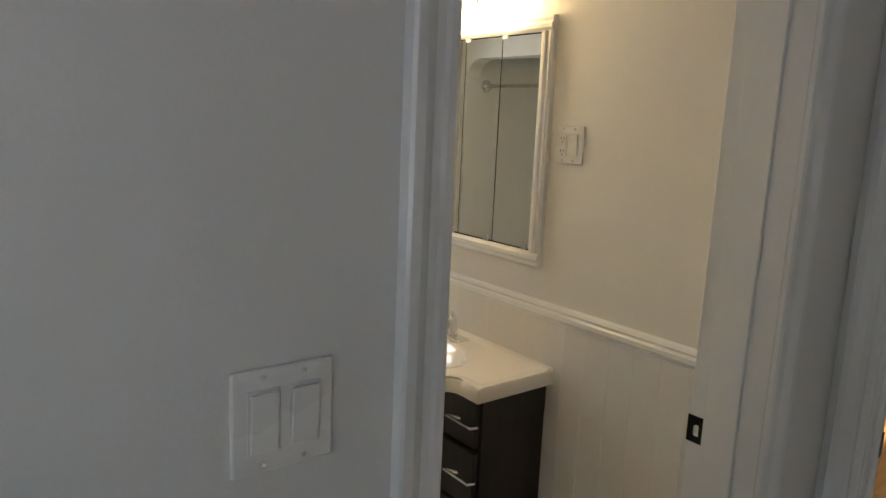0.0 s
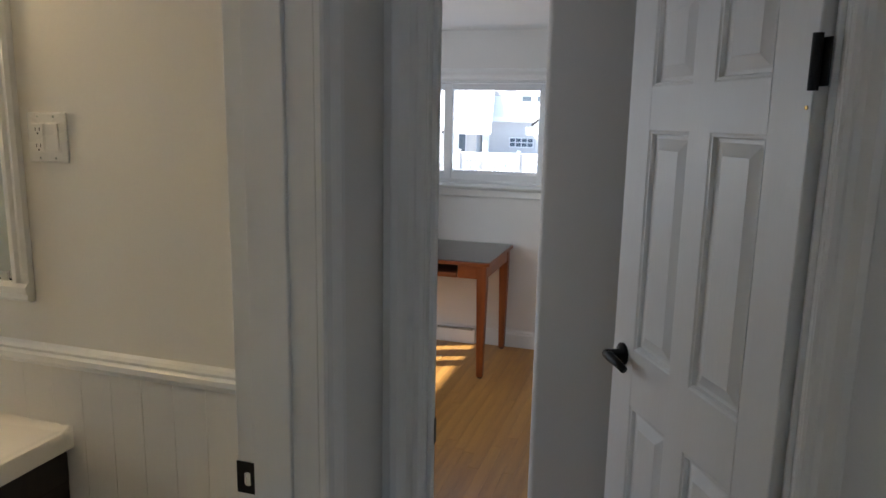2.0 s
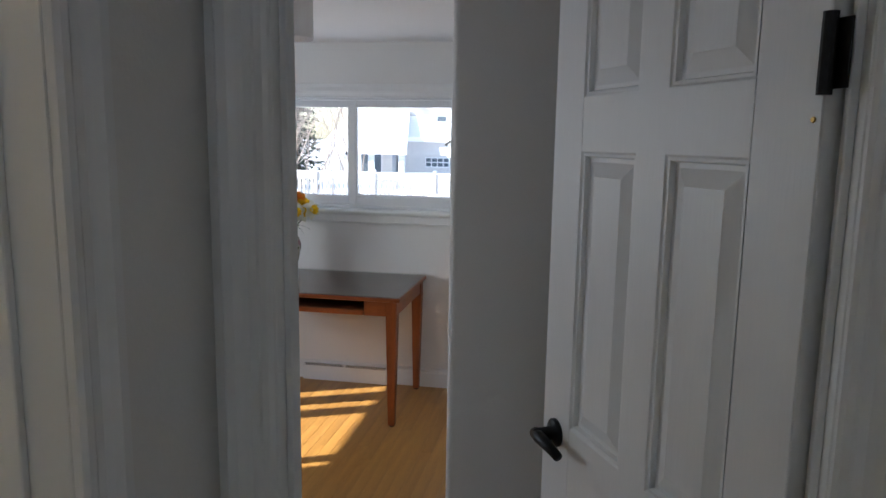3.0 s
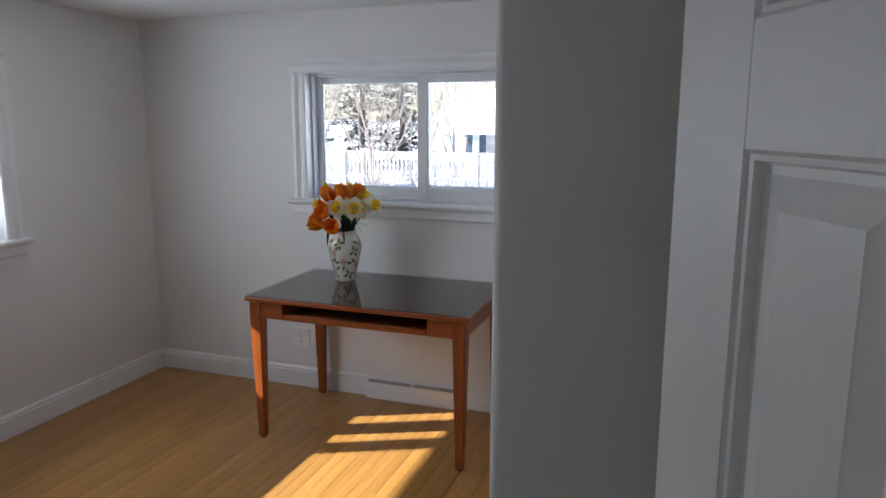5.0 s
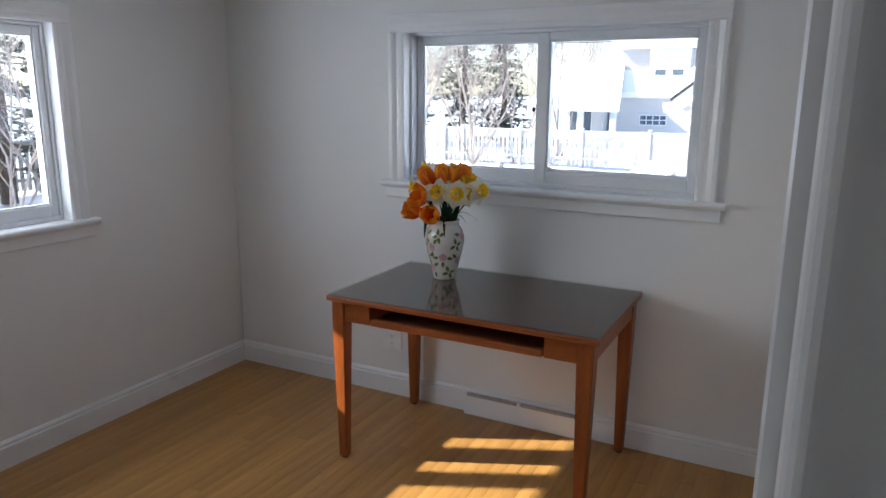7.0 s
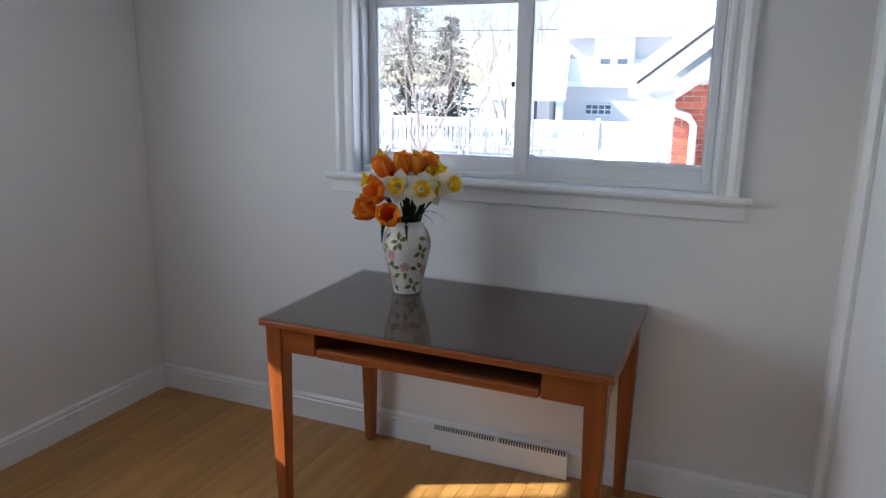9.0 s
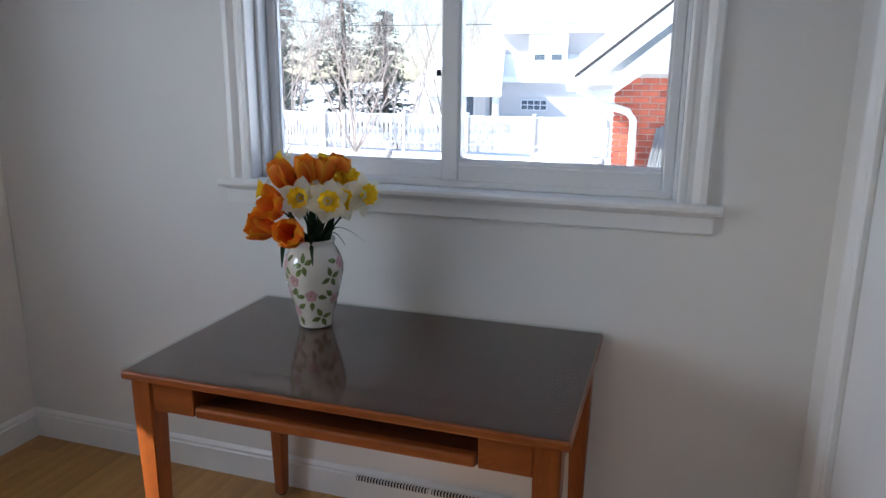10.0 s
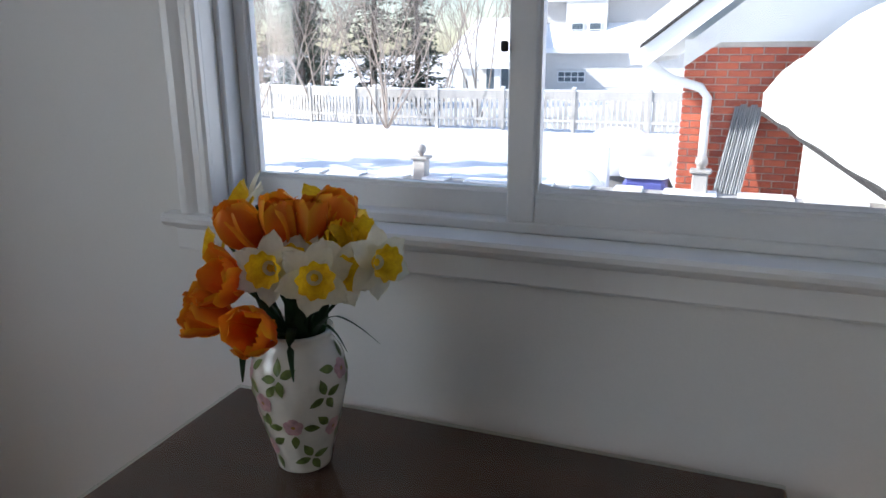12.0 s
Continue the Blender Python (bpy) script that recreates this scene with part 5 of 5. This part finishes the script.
bm = lathe([(2.6, GZ - 0.2), (2.3, -0.7), (1.9, -0.38), (1.6, -0.26), (0.6, -0.22), (0.05, -0.21)], 40, at=(10.5, 3.3, 0))
for v in bm.verts:
    v.co.z += 0.04 * noise.noise(v.co * 1.7)
tagged(part("snow_bank", bm, M_SNOW, None, "", True), "banked-up snow beside the brick garage", "snow", kind="stuff")
# covered things in the snow beside the garage
heap = empty("covered_furniture", "garden furniture under a grey cover and snow", "garden furniture", at=(10.6, 2.55, -0.28))
bm = lathe([(0.55, 0), (0.50, 0.55), (0.34, 0.86), (0.10, 1.0)], 14)
for v in bm.verts:
    v.co += 0.10 * noise.noise_vector(v.co * 3)
part("cover", bm, M_TARP, heap, "grey cover", True)
part("snow_load", lathe([(0.46, 0.75), (0.36, 0.98), (0.2, 1.10), (0.05, 1.13)], 14), M_SNOW, heap, "", True)
tub = empty("storage_tub", "blue plastic tub half buried in snow", "tub", at=(9.7, 2.22, -0.42))
part("body", box(-0.22, 0.22, -0.16, 0.16, 0.0, 0.98, 0.03), M_BLUE, tub)
part("snow_load", box(-0.25, 0.25, -0.19, 0.19, 0.985, 1.10, 0.05, seg=2), M_SNOW, tub)
chair = empty("garden_chair", "white plastic garden chair piled with snow", "garden chair", at=(9.4, 2.75, -0.25))
part("seat", box(-0.25, 0.25, -0.25, 0.25, 0.55, 0.60, 0.02), M_SOFFIT, chair)
part("backrest", box(0.20, 0.25, -0.25, 0.25, 0.60, 1.05, 0.02), M_SOFFIT, chair)
for a in (-0.2, 0.2):
    for b in (-0.2, 0.2):
        part("leg", box(a - 0.02, a + 0.02, b - 0.02, b + 0.02, -0.1, 0.55), M_SOFFIT, chair)
part("snow_load", lathe([(0.27, 0.605), (0.24, 0.75), (0.15, 0.86), (0.03, 0.9)], 14), M_SNOW, chair, "", True)
# posts added out of view, only to stripe the sunlight at the side window
porch = empty("sun_stripe_posts", "unseen white posts placed to stripe the sunlight at the side window", "porch")
for x, w in ((3.300, 0.078), (3.052, 0.095)):
    part("post", box(x - w / 2, x + w / 2, 5.35, 5.43, GZ - 0.1, 3.0), M_SOFFIT, porch)
part("beam", box(2.7, 3.5, 5.35, 5.43, 3.0, 3.14), M_SOFFIT, porch)
# overhead wires
for k, (z0, z1) in enumerate(((4.6, 3.4), (5.4, 5.9))):
    w = part("overhead_wire", tube([(31 - k, 24, z0), (30, 14, (z0 + z1) / 2 - 0.35), (28, -6, z1)], 0.018, 5), M_DARK)
    tagged(w, "thin dark overhead wire across the garden", "wire")


# ---- trees ----
def bare_tree(label, at, height, seed, stems=5, material=None, spread=0.5):
    r = random.Random(seed)
    e = empty("tree", label, "tree", "trees in the garden", at=at)
    trunk, twigs = bmesh.new(), bmesh.new()

    def grow(bm, p, d, L, rad, level):
        pts, rs = [p], [rad]
        n = 4
        for i in range(n):
            d = (d + Vector((r.gauss(0, 0.12), r.gauss(0, 0.12), r.gauss(0.05, 0.06)))).normalized()
            pts.append(pts[-1] + d * L / n)
            rs.append(rad * (1 - 0.7 * (i + 1) / n))
        tube(pts, rs, 5 if level < 2 else 3, bm)
        if level < 3:
            for q in range(6 if level < 2 else 3):
                t = r.uniform(0.3, 0.98) * n
                k = min(int(t), n - 1)
                pp = pts[k].lerp(pts[k + 1], t - k)
                s = Vector((r.gauss(0, 1), r.gauss(0, 1), r.gauss(0.5, 0.5))).normalized()
                grow(twigs, pp, (d * 0.7 + s * 0.65).normalized(), L * r.uniform(0.35, 0.6), max(0.0045, rs[k] * 0.5), level + 1)
    for s in range(stems):
        a = 2 * math.pi * s / stems + r.uniform(-0.3, 0.3)
        d = Vector((math.cos(a) * spread, math.sin(a) * spread, 1)).normalized()
        grow(trunk, Vector((0, 0, -0.1)), d, height * r.uniform(0.75, 1), 0.022 * height / 4 + 0.008, 0)
    part("trunk", trunk, material or M_TWIG, e, "", True)
    part("crown", twigs, material or M_TWIG, e, "fine bare twigs")
    return e


def conifer(label, at, height, width, seed, gap=0.0):
    r = random.Random(seed)
    e = empty("tree", label, "tree", "trees in the garden", at=at)
    part("trunk", tube([(0, 0, -0.1), (r.gauss(0, 0.1), r.gauss(0, 0.1), height * 0.5), (0, 0, height)], [0.20, 0.13, 0.02], 7), M_BARK, e, "", True)
    verts, faces, limbs = [], [], bmesh.new()
    z = height * 0.08
    while z < height * 0.98:
        t = z / height
        for q in range(r.randint(4, 6)):
            if r.random() < gap:
                continue
            a = r.uniform(0, 2 * math.pi)
            L = width * (1 - t) ** 0.75 * r.uniform(0.55, 1.1) + 0.25
            d = Vector((math.cos(a), math.sin(a), r.uniform(-0.30, 0.05)))
            p0 = Vector((0, 0, z))
            tip = p0 + d * L
            tube([p0, p0.lerp(tip, 0.5) + Vector((0, 0, 0.05)), tip], [0.03, 0.02, 0.006], 3, limbs)
            for c in range(int(13 + 17 * L)):
                u = r.uniform(0.15, 1.0)
                c0 = p0 + d * L * u + Vector((r.gauss(0, 0.10), r.gauss(0, 0.10), r.gauss(-0.04, 0.07))) * (1.2 - 0.4 * u)
                s = r.uniform(0.06, 0.17)
                v1 = Vector((r.gauss(0, 1), r.gauss(0, 1), r.gauss(-0.2, 0.5))).normalized() * s
                v2 = v1.orthogonal().normalized() * s * 0.4
                i0 = len(verts)
                verts += [tuple(c0 - v2), tuple(c0 + v1), tuple(c0 + v2), tuple(c0 - v1 * 0.7)]
                faces.append((i0, i0 + 1, i0 + 2, i0 + 3))
        z += height * r.uniform(0.025, 0.04)
    part("limbs", limbs, M_BARK, e)
    me = bpy.data.meshes.new("crown")
    me.from_pydata(verts, [], faces)
    me.materials.append(M_NEEDLE)
    o = new("crown", me)
    o.parent = e
    return e


EVER = "tall dark evergreen tree behind the garden fence"
for i, (x, y, h, w) in enumerate(((34, 26.5, 9.5, 2.3), (33, 23.2, 11, 2.5), (36, 21.0, 8.0, 2.0), (36.5, 17.8, 9.5, 2.3), (38, 30, 10, 2.8), (35, 29.5, 7, 2.4), (40, 24.5, 9, 2.2), (37, 15.6, 6, 2.0), (31, 25, 10, 2.6), (33.5, 20.0, 8.5, 2.0))):
    conifer(EVER, (x, y, GZ), h, w, 20 + i, 0.12)
BARE = "bare leafless tree with pale branches beside the fence"
for i, (x, y, h, st, sp) in enumerate(((26.3, 12.3, 5.2, 7, 0.42), (28.6, 13.8, 6.5, 5, 0.35), (26.0, 17.6, 4.6, 6, 0.45), (30, 20.5, 7.0, 5, 0.3), (29, 9.8, 6.0, 4, 0.4), (28.4, 16.2, 6.5, 7, 0.35), (29.5, 18.4, 6.0, 7, 0.4), (27.9, 11.3, 5.5, 6, 0.5), (60, 19.5, 11, 5, 0.3), (58, 15.5, 11, 5, 0.3))):
    bare_tree(BARE, (x, y, GZ), h, 60 + i, st, None, sp)
SIDE = "bushy tree at the snowy garden side"
for i, (x, y, h, w) in enumerate(((9.0, 17.5, 8, 2.2), (12.2, 18.0, 9, 2.4), (15.0, 17.2, 8, 2.2), (6.0, 18, 7, 2.0))):
    conifer(SIDE, (x, y, GZ), h, w, 90 + i, 0.3)
for i, (x, y) in enumerate(((7.2, 12.0), (9.5, 13.5), (11.5, 15.0))):
    bare_tree("bare leafless shrub in the snow by the side window", (x, y, GZ), 4.2, 110 + i, 6, M_TWIG, 0.5)

# ---- floor strips, last ----
rnd = random.Random(8)
kinds = [mesh_of("plank", box(0, L, 0.0005, 0.0570, -0.011, 0.0, 0.0006), M_FLOOR) for L in (0.62, 0.86, 1.10, 1.38)]
LEN = (0.62, 0.86, 1.10, 1.38)


def strips(x0, x1, y0, y1):
    y = y0
    while y < y1 - 0.001:
        x = x0 - rnd.uniform(0, 0.6)
        while x < x1:
            k = rnd.randrange(4)
            L = LEN[k]
            a, b = max(x, x0), min(x + L, x1)
            if b - a > 0.02:
                if a > x or b < x + L or y + 0.0574 > y1:
                    o = new("plank", mesh_of("plank", box(0, b - a - 0.001, 0.0005, min(0.0570, y1 - y), -0.011, 0.0, 0.0006), M_FLOOR))
                    o.location = (a, y, 0)
                else:
                    o = new("plank", kinds[k])
                    o.location = (x, y, 0)
                o.parent = floor
            x += L + 0.0006
        y += 0.0574


strips(1.7, FX, RY, LY)
strips(0.4, CX, 0.0, RY)
